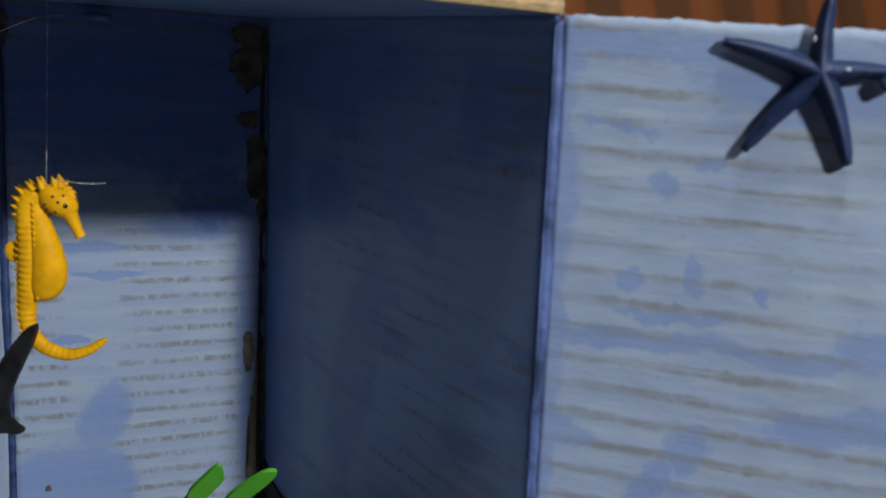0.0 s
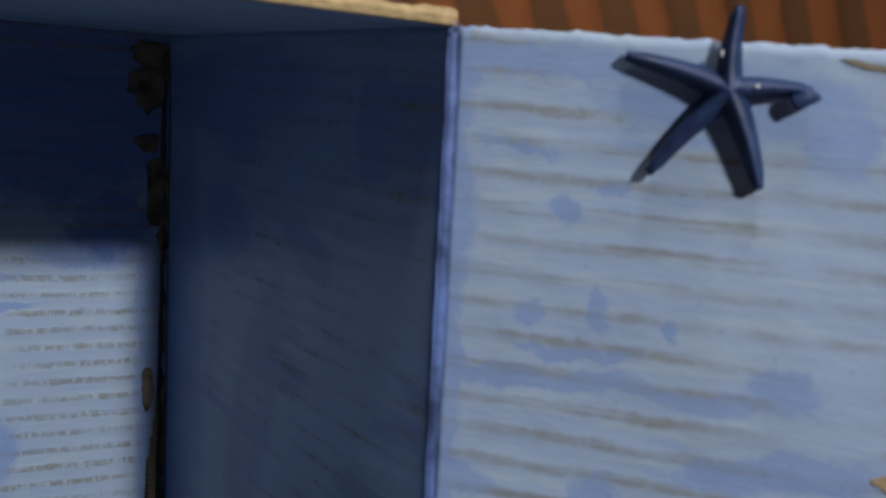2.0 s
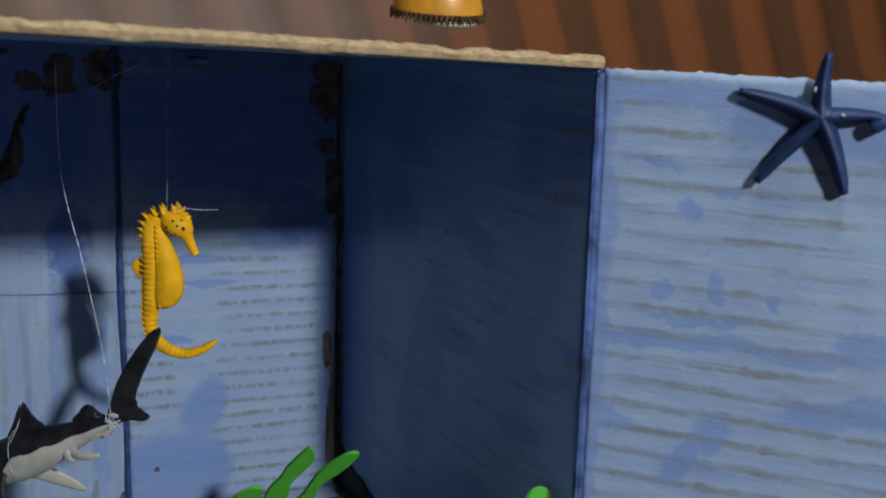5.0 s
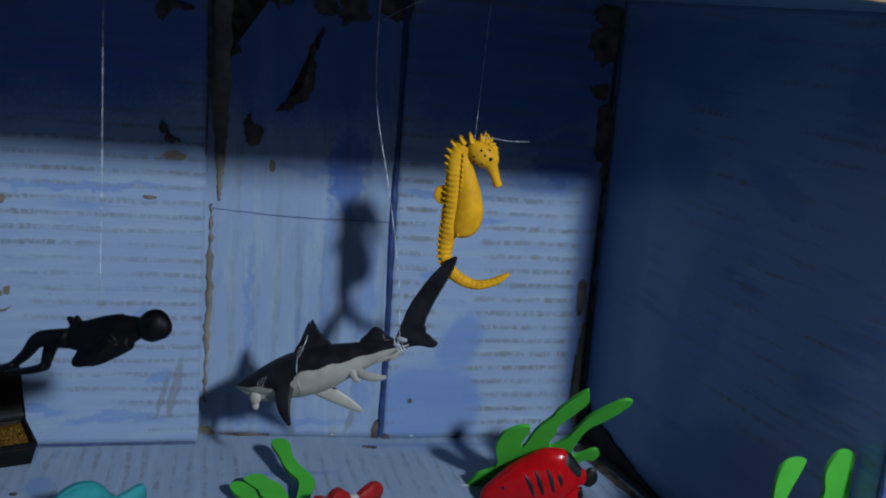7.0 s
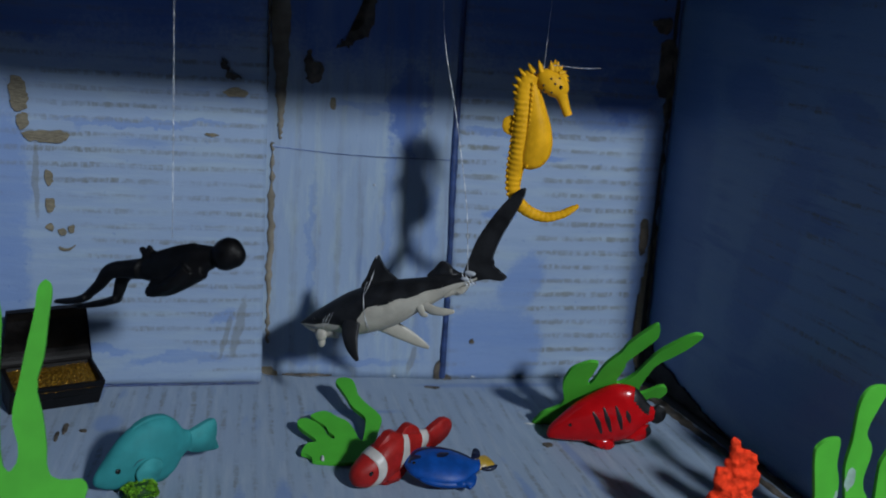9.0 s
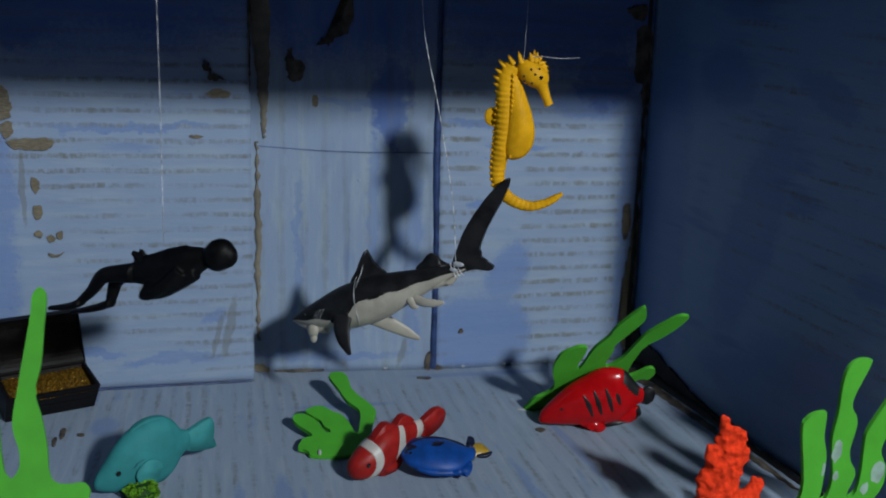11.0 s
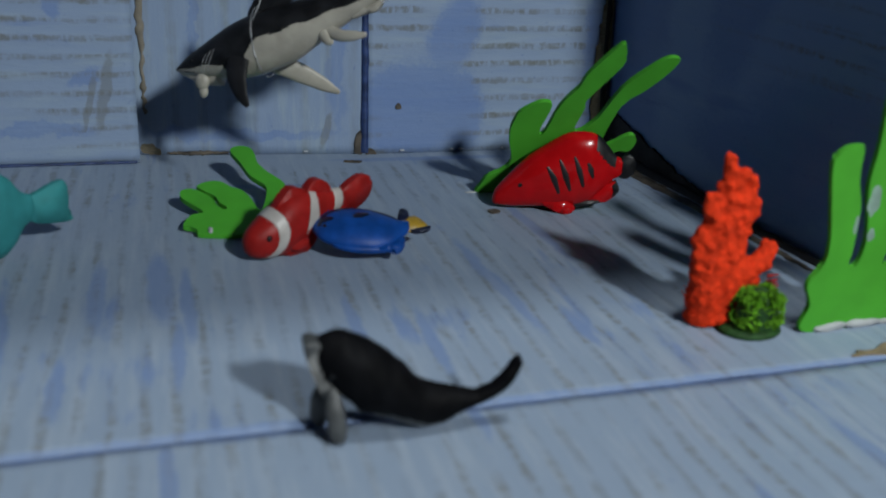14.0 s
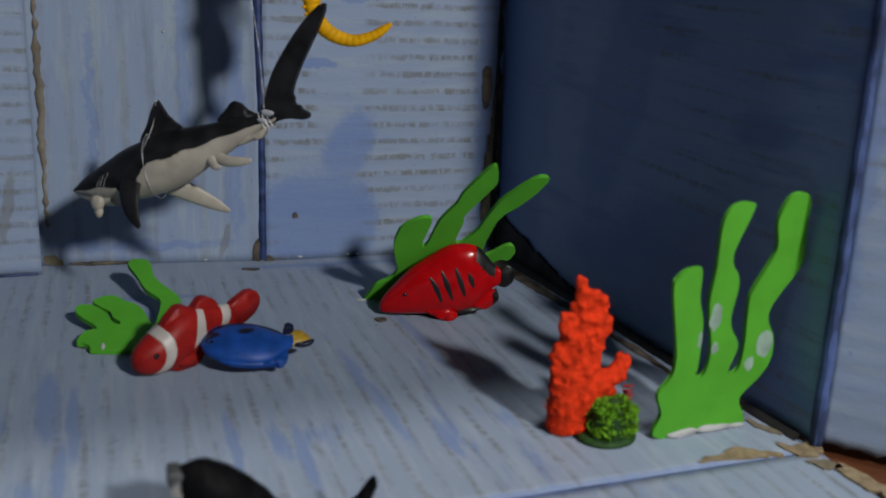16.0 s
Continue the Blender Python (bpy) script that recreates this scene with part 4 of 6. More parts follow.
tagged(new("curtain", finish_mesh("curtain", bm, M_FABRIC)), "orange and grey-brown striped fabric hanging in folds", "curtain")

table = thing("table", pose(0.1, -0.15, -0.76), "dark reddish-brown wooden table under the box", "table")


def slab_part(name, lo, hi, material, parent, bevel, label=""):
    bm = bmesh.new()
    bmesh.ops.create_cube(bm, size=1)
    for v in bm.verts:
        v.co = Vector((lo[i] if v.co[i] < 0 else hi[i] for i in range(3)))
    bmesh.ops.bevel(bm, geom=bm.edges[:], offset=bevel, segments=3, profile=0.5, affect="EDGES")
    return part(name, bm, material, parent, label, False, 1)


slab_part("tabletop", (-0.65, -0.55, 0.726), (0.55, 0.45, 0.7558), M_TABLE, table, 0.004)
for x in (-0.58, 0.48):
    for y in (-0.48, 0.38):
        slab_part("leg", (x - 0.025, y - 0.025, 0), (x + 0.025, y + 0.025, 0.726), M_TABLE, table, 0.003)

block = thing("wooden_block", pose(0.243, -0.262, -0.0042, 0, 0, -28), "orange-brown wooden block on the table beside the box", "block")
slab_part("body", (-0.018, -0.02, 0), (0.05, 0.03, 0.012), M_BLOCK, block, 0.0015)

stool = thing("stool", pose(1.231, 0.339, -0.76, 0, 0, -44), "bright red plastic stool beside the table", "stool")
slab_part("seat", (-0.17, -0.17, 0.392), (0.17, 0.17, 0.437), M_STOOL, stool, 0.020)
slab_part("apron", (-0.166, -0.166, 0.07), (0.166, 0.166, 0.397), M_STOOL, stool, 0.016)
for x in (-0.14, 0.14):
    for y in (-0.14, 0.14):
        slab_part("leg", (x - 0.022, y - 0.022, 0), (x + 0.022, y + 0.022, 0.075), M_STOOL, stool, 0.006)
armchair = thing("armchair", pose(1.56, 0.74, -0.76, 0, 0, -43), "dark red upholstered armchair turned away from the table", "armchair")
slab_part("backrest", (-0.30, -0.06, 0.305), (0.30, 0.06, 0.535), M_DARKRED, armchair, 0.03)
slab_part("seat", (-0.28, 0.05, 0.26), (0.28, 0.48, 0.36), M_DARKRED, armchair, 0.04)
for x in (-0.26, 0.26):
    slab_part("post", (x - 0.02, -0.02, 0), (x + 0.02, 0.02, 0.32), M_TABLE, armchair, 0.003)
    slab_part("leg", (x - 0.02, 0.40, 0), (x + 0.02, 0.44, 0.27), M_TABLE, armchair, 0.003)


# ---- seaweed cut from green foam ----
def seaweed(m, outline, label, thick=2.1, tilt=0, glue=()):
    ob = thing("seaweed", m, label, "seaweed", "green foam seaweeds")
    part("blade", prism(outline, thick, 5, 0.3), M_GREEN, ob, smooth=False)
    for u, v, r, s in glue:
        bm = ball(u, -thick / 2 - 0.1, v, r, None, s, 0.35, 0.45)
        for w in bm.verts:
            w.co += 0.25 * r * noise.noise_vector(w.co * 0.6)
        part("glue", bm, M_WHITE, ob, "white glue at the foot")
    return ob


right_weed = seaweed(pose(0.135, -0.205, 0, 0, 0, 8.7),
    [(-1.5, 0.5), (-1, 11.5), (-4.5, 20.5), (2, 31.5), (-4.7, 63), (-3.6, 68.6), (-0.4, 71.4), (4.5, 72.2), (7, 71), (8, 59.5), (11.5, 48.5), (12.5, 30), (12, 26.5), (16, 26), (17.5, 37), (13, 56.5), (13.5, 70.5), (13, 88.5), (17, 96), (25.5, 96.5), (26, 93), (20, 75.5), (24, 68.5), (25.5, 62.5), (24.5, 48), (30, 39), (30, 34), (27.5, 25.5), (32, 25.5), (33.5, 30), (33.5, 40), (32, 54.5), (33, 60.5), (40, 74), (41, 79.5), (39, 89), (43.5, 98.5), (50.5, 99), (53.5, 95), (53.5, 88), (55.5, 73), (53, 66), (47.5, 59), (42.5, 49), (48, 38.5), (47.5, 26), (37.5, 15.5), (36, 12), (38.5, 0)],
    "tall bright green foam seaweed standing beside the side wall", glue=((10, 1.2, 4, 2.0), (25, 1.4, 4, 2.4), (36, 1.0, 3, 1.6)))
for u, v, w, h in ((17.0, 51, 3.0, 7.0), (43.4, 36.5, 4.4, 6.8), (37.6, 28.5, 2.6, 3.4), (19.0, 37.5, 1.8, 3.0), (11.2, 42.0, 1.0, 4.6)):
    bm = bmesh.new()
    edge = [(u + w * k * math.cos(a), v + h * k * math.sin(a)) for a, k in ((x * math.pi / 9, 0.86 + 0.30 * noise.noise(Vector((math.cos(x * math.pi / 9) * 1.6, math.sin(x * math.pi / 9) * 1.6 + u, v)))) for x in range(18))]
    prism(edge, 0.06, 4, 0, -1.065, True, bm)
    part("scuff", bm, M_SCUFF, right_weed, "pale rubbed patch", False)
seaweed(pose(0.044, -0.056, 0, 30, 0, 0),
    [(2, -1), (2.5, 6), (5, 12.5), (10.5, 16.5), (14, 23), (10.5, 35.5), (9, 44), (9.5, 50.5), (11, 55.5), (17.5, 61), (21, 62), (24.5, 59.5), (22.5, 43.5), (25, 42), (27.5, 57), (30, 64), (34, 71.5), (36, 79.5), (45.5, 96), (48.5, 93.5), (49.5, 89), (49.5, 83.5), (39.5, 63.5), (40, 58.5), (38.5, 46), (41, 43), (47.5, 51.5), (51.5, 64.5), (56, 75), (67.5, 88), (72.5, 89), (74.5, 87), (70.5, 78), (64, 69), (57.5, 62), (55, 51.5), (54, 39), (56.5, 33), (66, 41), (70, 39), (71, 35), (69, 29.5), (64.5, 30.5), (60.5, 26.5), (57, 19.5), (50, 9), (36.5, -0.5), (20.5, -1)],
    "bright green foam seaweed leaning over the red fish", 2.1, glue=((-1, 0.6, 2.2, 1.4),))
mid_weed = seaweed(pose(-0.078, -0.107, 0.0014, -79.5, 0, 0),
    [(16.5, -0.5), (26, 12.5), (32, 30), (32.5, 39), (22.5, 54.5), (20.5, 66.5), (18, 72.5), (12, 73), (9.5, 69.5), (11, 64.5), (14, 57), (17.5, 46.5), (22.5, 39.5), (24.5, 34.5), (22, 18.5), (20, 17.5), (17, 27.5), (13.5, 33.5), (9, 36.5), (5, 40.5), (1.5, 41.5), (-2.5, 40), (-5.5, 37), (-1.5, 32), (2.5, 28.5), (3.5, 24), (7, 20), (6.5, 17.5), (3.5, 20), (2, 24.5), (-1, 29.5), (-5, 33.5), (-9, 35), (-12, 33.5), (-12.5, 29.5), (-10, 25), (-3, 17), (-3.5, 15), (-6.5, 14.5), (-8.5, 12.5), (-11, 6), (-8, 5), (-5, 2), (-3.5, -0.5)],
    "bright green foam seaweed lying back on the floor", 2.3)
bm = ball(0, -1.6, 1.2, 1.4, None, 0.7, 0.6, 1.6)
part("glue", bm, M_WHITE, mid_weed, "white glue at the foot")
seaweed(pose(-0.190, -0.205, 0, -30, 0, 0), [
    (8, -1.5), (9, 5), (12, 12), (13, 20), (8, 30), (9, 38), (6, 41.5), (0, 41), (-7, 43), (-9, 56), (-11.5, 68), (-15, 80), (-13, 92), (-12.5, 109), (-12, 121), (-15, 125), (-18, 121), (-18.5, 111),
    (-20.5, 95), (-22, 82), (-23.5, 66), (-20, 54), (-20.5, 46), (-24, 44), (-27, 53), (-30, 79), (-31, 98), (-32, 110), (-36, 121), (-42, 119), (-41, 104), (-38, 84), (-40, 66), (-38, 46),
    (-47, 38), (-52, 24), (-46, 14), (-47, 4), (-44, -1.5), (-20, -1.5)],
    "tall bright green foam seaweed leaning back near the front", 2.1, glue=((2, 1.5, 3.5, 2.2),))


# ---- clownfish ----
def clownfish():
    ob = thing("toy_clownfish", pose(-0.0628, -0.1317, 0.0004, 0, 0, 33) @ Matrix.Scale(0.99, 4), "red rubber toy clownfish with white bands on the floor", "toy fish")
    b = Body([(-3, 7.6, 1.5, 1.5), (-1.6, 7.6, 4.8, 4.0), (2, 8.2, 7.2, 6.2), (7, 9.3, 9.2, 7.8), (14, 11.2, 11.4, 8.6), (21, 13, 12, 7.8), (27, 14.6, 10, 6.2), (34, 16.2, 7, 4.6), (41, 16.8, 5, 3.2), (46, 17.2, 4.2, 2.4)])
    part("body", b.skin(seg=36), M_RED, ob)
    part("band", b.skin(4.2, 8.6, 8, 36, 0.28, None, 1.2, 3.8), M_CREAM, ob, "white band behind the head")
    part("band", b.skin(22.6, 31.0, 40, 90, 0.28, lambda u, c, s: s > -0.25 + 0.02 * (u - 26.8) and abs(u - 26.8) < 1.5 + 1.7 * (1 - s), 1.2, -1.0), M_CREAM, ob, "white band round the middle")
    part("band", b.skin(38.6, 43.4, 6, 36, 0.28, None, 0.6, 0.5), M_CREAM, ob, "white band at the tail")
    part("dorsal_fin", prism([(11, 20), (15, 25.5), (19, 27.5), (23, 26), (25, 24), (28, 27.5), (32, 28.3), (36, 26), (38, 22), (34, 19), (20, 19)], 4.4, 6, 1.6), M_RED, ob)
    part("tail_fin", prism([(43, 13.5), (44, 20), (50, 24), (56, 25.5), (60, 23), (60.5, 18), (57, 13.5), (51, 11), (46, 11.5)], 3.6, 6, 1.4), M_RED, ob)
    bm = ball(19, -6.2, 4.8, 3.8, None, 1.25, 0.35, 0.75, 3)
    part("pectoral_fin", bm, M_RED, ob)
    part("belly_fin", prism([(12, 4), (14, -0.2), (27, 0), (30, 6), (20, 8)], 9, 5, 1.8), M_RED, ob)
    part("eye", ball(4.0, b.side(4.0, 10.8, -0.1), 10.8, 1.35, None, 1, 0.5, 1), M_EYE, ob, "black bead eye")
    return ob


clownfish()


# ---- blue tang, lying over on its side ----
def blue_tang():
    ob = thing("toy_blue_tang", pose(-0.0375, -0.1375, 0.0058, -71, 0, 0), "royal blue plastic toy tang lying on its side", "toy fish")
    b = Body([(-1, 15, 1, 0.6), (1, 15, 6, 2.2), (6, 14.6, 9.6, 4), (14, 13.8, 11.6, 5.2), (22, 12.6, 11.2, 5), (29, 12, 8.5, 3.8), (34, 13, 5, 2.4), (38, 15, 3, 1.4)])
    part("body", b.skin(seg=36), M_TANG, ob)
    part("dorsal_fin", prism([(3, 21), (8, 24.8), (18, 25.6), (28, 22.5), (34, 18), (26, 18), (14, 21)], 1.8, 5, 0.6), M_TANGD, ob, "dark blue top fin")
    part("belly_fin", prism([(6, 5), (13, 1), (22, 0), (29, 0.6), (31, -1.0), (34.5, 3), (34, 9), (24, 5)], 1.8, 5, 0.6), M_TANG, ob)
    part("tail_fin", prism([(36, 12), (36, 18), (40, 20.5), (42.5, 20), (46, 14), (44.6, 12), (40, 12)], 1.4, 4, 0.5), M_TANGY, ob, "yellow tail fin")
    part("tail_edge", prism([(34, 18.4), (35, 23), (36.4, 25.4), (38.4, 24.6), (39, 21), (37, 17.6)], 1.8, 4, 0.5), M_TANGD, ob, "dark tail edge")
    part("tail_edge", prism([(38, 12), (42, 11), (46, 12.6), (46.8, 14.4), (42, 13)], 1.8, 4, 0.5), M_TANGD, ob, "dark tail edge")
    part("marking", b.mark([(1.6, 14.6), (4.0, 16.0), (7.2, 15.6)], [1.6, 4.6, 1.6], 0.3), M_TANGD, ob, "dark blue blotch")
    part("marking", b.mark([(15.0, 15.6), (18.0, 16.6), (21.4, 18.0)], [1.8, 4.6, 1.8], 0.3), M_TANGD, ob, "dark blue blotch")
    part("marking", b.mark([(1.2, 13), (4, 19), (12, 22.4), (22, 22)], [1.8, 2.2, 2.2, 1.6], 0.25), M_TANGD, ob, "dark blue line")
    part("eye", ball(3.6, b.side(3.6, 12.5, 0), 12.5, 0.9, None, 1, 0.5, 1), M_EYE, ob)
    return ob


blue_tang()


# ---- red angelfish ----
def red_fish():
    ob = thing("toy_angelfish", pose(0.0525, -0.0765, 0.0008, 0, 0, -11.3), "glossy red toy angelfish with black stripes by the seaweed", "toy fish")
    b = Body([(-4.4, 3.4, 1.2, 1.2), (-3, 4.6, 4, 3), (3, 8.4, 8, 4.8), (10, 12.6, 11.8, 6.4), (18, 16, 14.8, 7.4), (27, 19.2, 17.4, 7.8), (35, 20.6, 17.2, 7.2), (41, 21.4, 15, 5.8), (46, 21.6, 10, 3.8), (50, 21.8, 5.6, 2.4), (53, 22, 4.2, 1.8)])
    part("body", b.skin(seg=40, n=60), M_SCARLET, ob)
    part("dorsal_tip", b.skin(39.6, 49.6, 24, 60, 0.14, lambda u, c, s: s > 0.62 - 0.05 * (u - 39.6), 0.6, 0), M_INK, ob, "black rear of the top fin")
    part("tail_fin", prism([(52, 18), (52, 25.5), (55, 28.4), (58, 27), (59.4, 23), (58, 18.4), (55, 17)], 2.6, 5, 0.9), M_INK, ob, "black tail fin")
    part("anal_fin", prism([(38, 6), (45, 4.6), (50, 7.4), (52.6, 11), (51.4, 15), (47, 14), (42, 11)], 3.6, 5, 1.2), M_SCARLET, ob)
    part("fin_tip", prism([(50, 8), (53, 11), (51.6, 15.2), (49.6, 13.4), (50.6, 11)], 4.0, 4, 0.9), M_INK, ob, "black fin tip")
    part("belly_fin", prism([(18, 4), (26, 0.2), (31, -0.6), (33.6, 2.6), (29, 6), (23, 6.6)], 4.4, 5, 1.6, -2.6), M_SCARLET, ob)
    part("underside", prism([(31, 3.6), (35, 2.2), (42, 4), (45, 6), (38, 5.6)], 4, 4, 0.8), M_INK, ob, "black underside edge")
    for line, w in (([(18.4, 22.4), (22, 17), (25, 10)], [1.0, 3.6, 1.4]), ([(23.8, 26), (27, 19), (30, 11.6)], [1.0, 3.6, 1.4]), ([(30.2, 27.8), (33.2, 21), (35.8, 13.6)], [1.0, 3.4, 1.4]), ([(36.6, 25.4), (38.2, 22), (39.8, 18)], [0.9, 3.2, 1.2])):
        part("stripe", b.mark(line, w, 0.22), M_INK, ob, "black slanting stripe")
    part("eye", ball(7.4, b.side(7.4, 12.6, 0), 12.6, 1.0, None, 1, 0.5, 1), M_EYE, ob, "black bead eye")
    part("mouth", b.mark([(-3.6, 1.8), (-1, 1.4), (4, 1.2)], [0.4, 0.9, 0.3], 0.2), M_INK, ob)
    return ob


red_fish()


# ---- clump of moss, shared builder ----
def moss(ob, cx, cy, cz, rx, ry, rz, count, seed, leaf=2.0):
    """A lumpy clump of small crumpled leaves round a dark core."""
    rng = random.Random(seed)
    core = ball(cx, cy, cz + rz * 0.45, 1.0, None, rx * 0.86, ry * 0.86, rz * 0.48, 3)
    for v in core.verts:
        v.co += leaf * 0.5 * noise.noise_vector(v.co * 0.3)
    part("core", core, M_MOSSD, ob)
    bm = bmesh.new()
    for _ in range(count):
        d = Vector((rng.gauss(0, 1), rng.gauss(0, 1), rng.gauss(0.15, 1))).normalized()
        q = Vector((math.copysign(abs(x) ** 0.56, x) for x in d)) * 0.86
        lump = 0.94 + 0.22 * noise.noise(Vector((d.x * 2.2 + seed, d.y * 2.2, d.z * 2.2)))
        p = Vector((cx + rx * q.x * lump, cy + ry * q.y * lump, cz + rz * 0.46 + rz * 0.52 * q.z * lump))
        if p.z < 0.3:
            continue
        a = (d * 0.7 + Vector((rng.uniform(-1, 1), rng.uniform(-1, 1), rng.uniform(-0.5, 1)))).normalized()
        b = a.cross(Vector((rng.uniform(-1, 1), rng.uniform(-1, 1), rng.uniform(-1, 1)))).normalized()
        c = a.cross(b)
        k = leaf * rng.uniform(0.6, 1.15)
        ring = [bm.verts.new(p + k * (x * a + y * b + z * c)) for x, y, z in ((-0.5, 0, 0), (0.1, 0.42, 0.16), (0.85, 0.05, -0.1), (0.1, -0.42, 0.16))]
        low = bm.verts.new(p + k * (0.1 * a - 0.16 * c))
        for i in range(4):
            bm.faces.new((ring[i], ring[(i + 1) % 4], low))
        bm.faces.new(ring)
    tagged(part("leaves", bm, M_MOSS, ob, smooth=False), kind="stuff")


# ---- teal parrotfish ----
def parrotfish():
    ob = thing("toy_parrotfish", pose(-0.1835, -0.1375, 0, 0, 0, 29), "matt teal rubber toy parrotfish with a moss clump", "toy fish")
    b = Body([(-3, 7.4, 1.6, 1.2), (-1.6, 8, 3.8, 2.4), (3, 10, 8, 4.8), (9, 13.2, 12.6, 6.6), (16, 15.6, 15.8, 8), (24, 16.8, 17.4, 8.6), (32, 17.2, 16.6, 7.6), (37, 17.4, 13.2, 5.6), (41, 17.6, 7.4, 3.4), (45, 18, 5.0, 2)])
    part("body", b.skin(seg=36), M_TEAL, ob)
    part("dorsal_fin", prism([(12, 24), (15, 31), (23, 35), (32, 34), (38.6, 28), (30, 26), (20, 27)], 3, 5, 1.0), M_TEAL, ob)
    part("tail_fin", prism([(42.6, 13.4), (42.6, 21), (49, 24.4), (54.6, 26.4), (58, 26), (58.8, 20), (58.4, 14), (60, 10), (50, 10.4)], 2.6, 5, 0.9), M_TEALF, ob)
    bm = bmesh.new()
    prism([(14, 11), (17, 16), (22, 18), (27, 15), (26, 9), (22, 4), (17, 5)], 1.6, 5, 0.6, -8.6, True, bm)
    part("pectoral_fin", bm, M_TEALF, ob)
    part("belly_fin", prism([(14, 3), (20, -0.2), (30, 0), (36, 4), (28, 6)], 4, 5, 1.2), M_TEAL, ob)
    part("gill", b.mark([(13.4, 15), (15.6, 17.4), (18.6, 18.6)], [0.3, 0.5, 0.3], 0.12), M_TANGD, ob)
    part("eye", ball(6.6, b.side(6.6, 13.4, 0), 13.4, 1.45, None, 1, 0.5, 1), M_EYE, ob, "black bead eye")
    clump = part("moss_clump", ball(15, -12, 1.6, 1, None, 9.5, 5, 1.8, 3), M_MOSSD, ob, "green flocked moss clump")
    moss(clump, 15, -12, 0.5, 9, 5.5, 8, 1100, 4, 1.25)
    return ob


parrotfish()


# ---- coral with moss ----
def coral():
    ob = thing("toy_coral", pose(0.104, -0.1945, 0, 0, 0, 4) @ Matrix.Diagonal((1, 1, 0.95, 1)), "rough orange-red toy coral on a mossy foot", "toy coral")
    rng = random.Random(11)
    bm = bmesh.new()
    for line, r in (
        ([(-5, 1, 1), (-6, 0, 14), (-5, 0, 30), (-3.4, 0, 46), (-4.4, 0, 58), (-6, 0, 67)], [7.4, 7.2, 6.6, 4.8, 2.6, 0.8]),
        ([(0, -1, 2), (0, -1, 20), (0, 0, 36), (2.4, 0, 48), (4.4, 0, 59)], [7, 7.2, 6.2, 3.8, 1.0]),
        ([(-7, 0, 12), (-9.6, 0, 26), (-12, 0, 37)], [6, 4.4, 2.0]),
        ([(-6, 0, 36), (-9, 0, 45), (-10.4, 0, 52)], [4, 2.8, 1.2]),
        ([(-3, 0, 48), (-1, -1, 57), (-0.6, -1, 62)], [2.6, 1.8, 0.8]),
        ([(3, 0, 38), (6, 0, 45), (7, 0, 49)], [3, 2, 0.9]),
        ([(2, 0, 18), (9, 0, 22), (15, 1, 24), (18, 2, 30)], [7, 5.4, 3.6, 2.0]),
        ([(4, 2, 4), (9, 3, 12), (12, 2, 18)], [6.4, 6.4, 4.6]),
    ):
        tube(line, r, 14, 8, bm, 0.85)
        c = curve_through(line, 9)
        rr = np.interp(np.linspace(0, 1, len(c)), np.linspace(0, 1, len(r)), r)
        for p, q in zip(c, rr):
            for _ in range(6):
                a, w = rng.uniform(0, 2 * math.pi), rng.uniform(-0.6, 0.9)
                s = math.sqrt(1 - w * w * 0.8)
                x, y, z = p[0] + q * 0.88 * s * math.cos(a), p[1] + q * 0.78 * s * math.sin(a), max(1.2, p[2] + q * 0.5 * w)
                k = rng.uniform(0.7, 2.1)
                ball(x, y, z + 0.4 * k, k, bm, 1, 1, rng.uniform(0.9, 1.5), 1)
    for v in bm.verts:
        v.co += 1.1 * noise.noise_vector(v.co * 0.3) + 0.6 * noise.noise_vector(v.co * 1.0)
    body = part("coral_body", bm, M_CORAL, ob)
    fuse = body.modifiers.new("fuse", "REMESH")
    fuse.mode, fuse.voxel_size, fuse.use_smooth_shade = "VOXEL", 0.00065, True
    part("foot", ball(9, -8, 1.2, 1, None, 12.5, 9.5, 3.0, 3), M_MOSSD, ob, "dark green foot")
    clump = part("moss_clump", ball(10, -10, 4, 1, None, 9, 5.4, 5, 3), M_MOSSD, ob, "green moss clump")
    moss(clump, 10, -10, 1.2, 10.2, 6.4, 19.0, 1900, 8, 1.9)
    bm = bmesh.new()
    for i in range(16):
        spike((-11 + rng.uniform(-1, 1), rng.uniform(-3, 3), rng.uniform(2, 13)), (-14.5 + rng.uniform(-1, 1), rng.uniform(-5, 3), rng.uniform(4, 17)), 0.5, bm, 5)
    part("fibres", bm, M_CORAL, ob)
    bm = bmesh.new()
    for i in range(6):
        spike((19, rng.uniform(-3, 1), 13 + i), (23 + rng.uniform(-1, 1), rng.uniform(-4, 0), 12 + i * 1.4), 0.9, bm, 5)
    part("dark_fibres", bm, M_DARKRED, ob, "dark red fibres")
    return ob


coral()


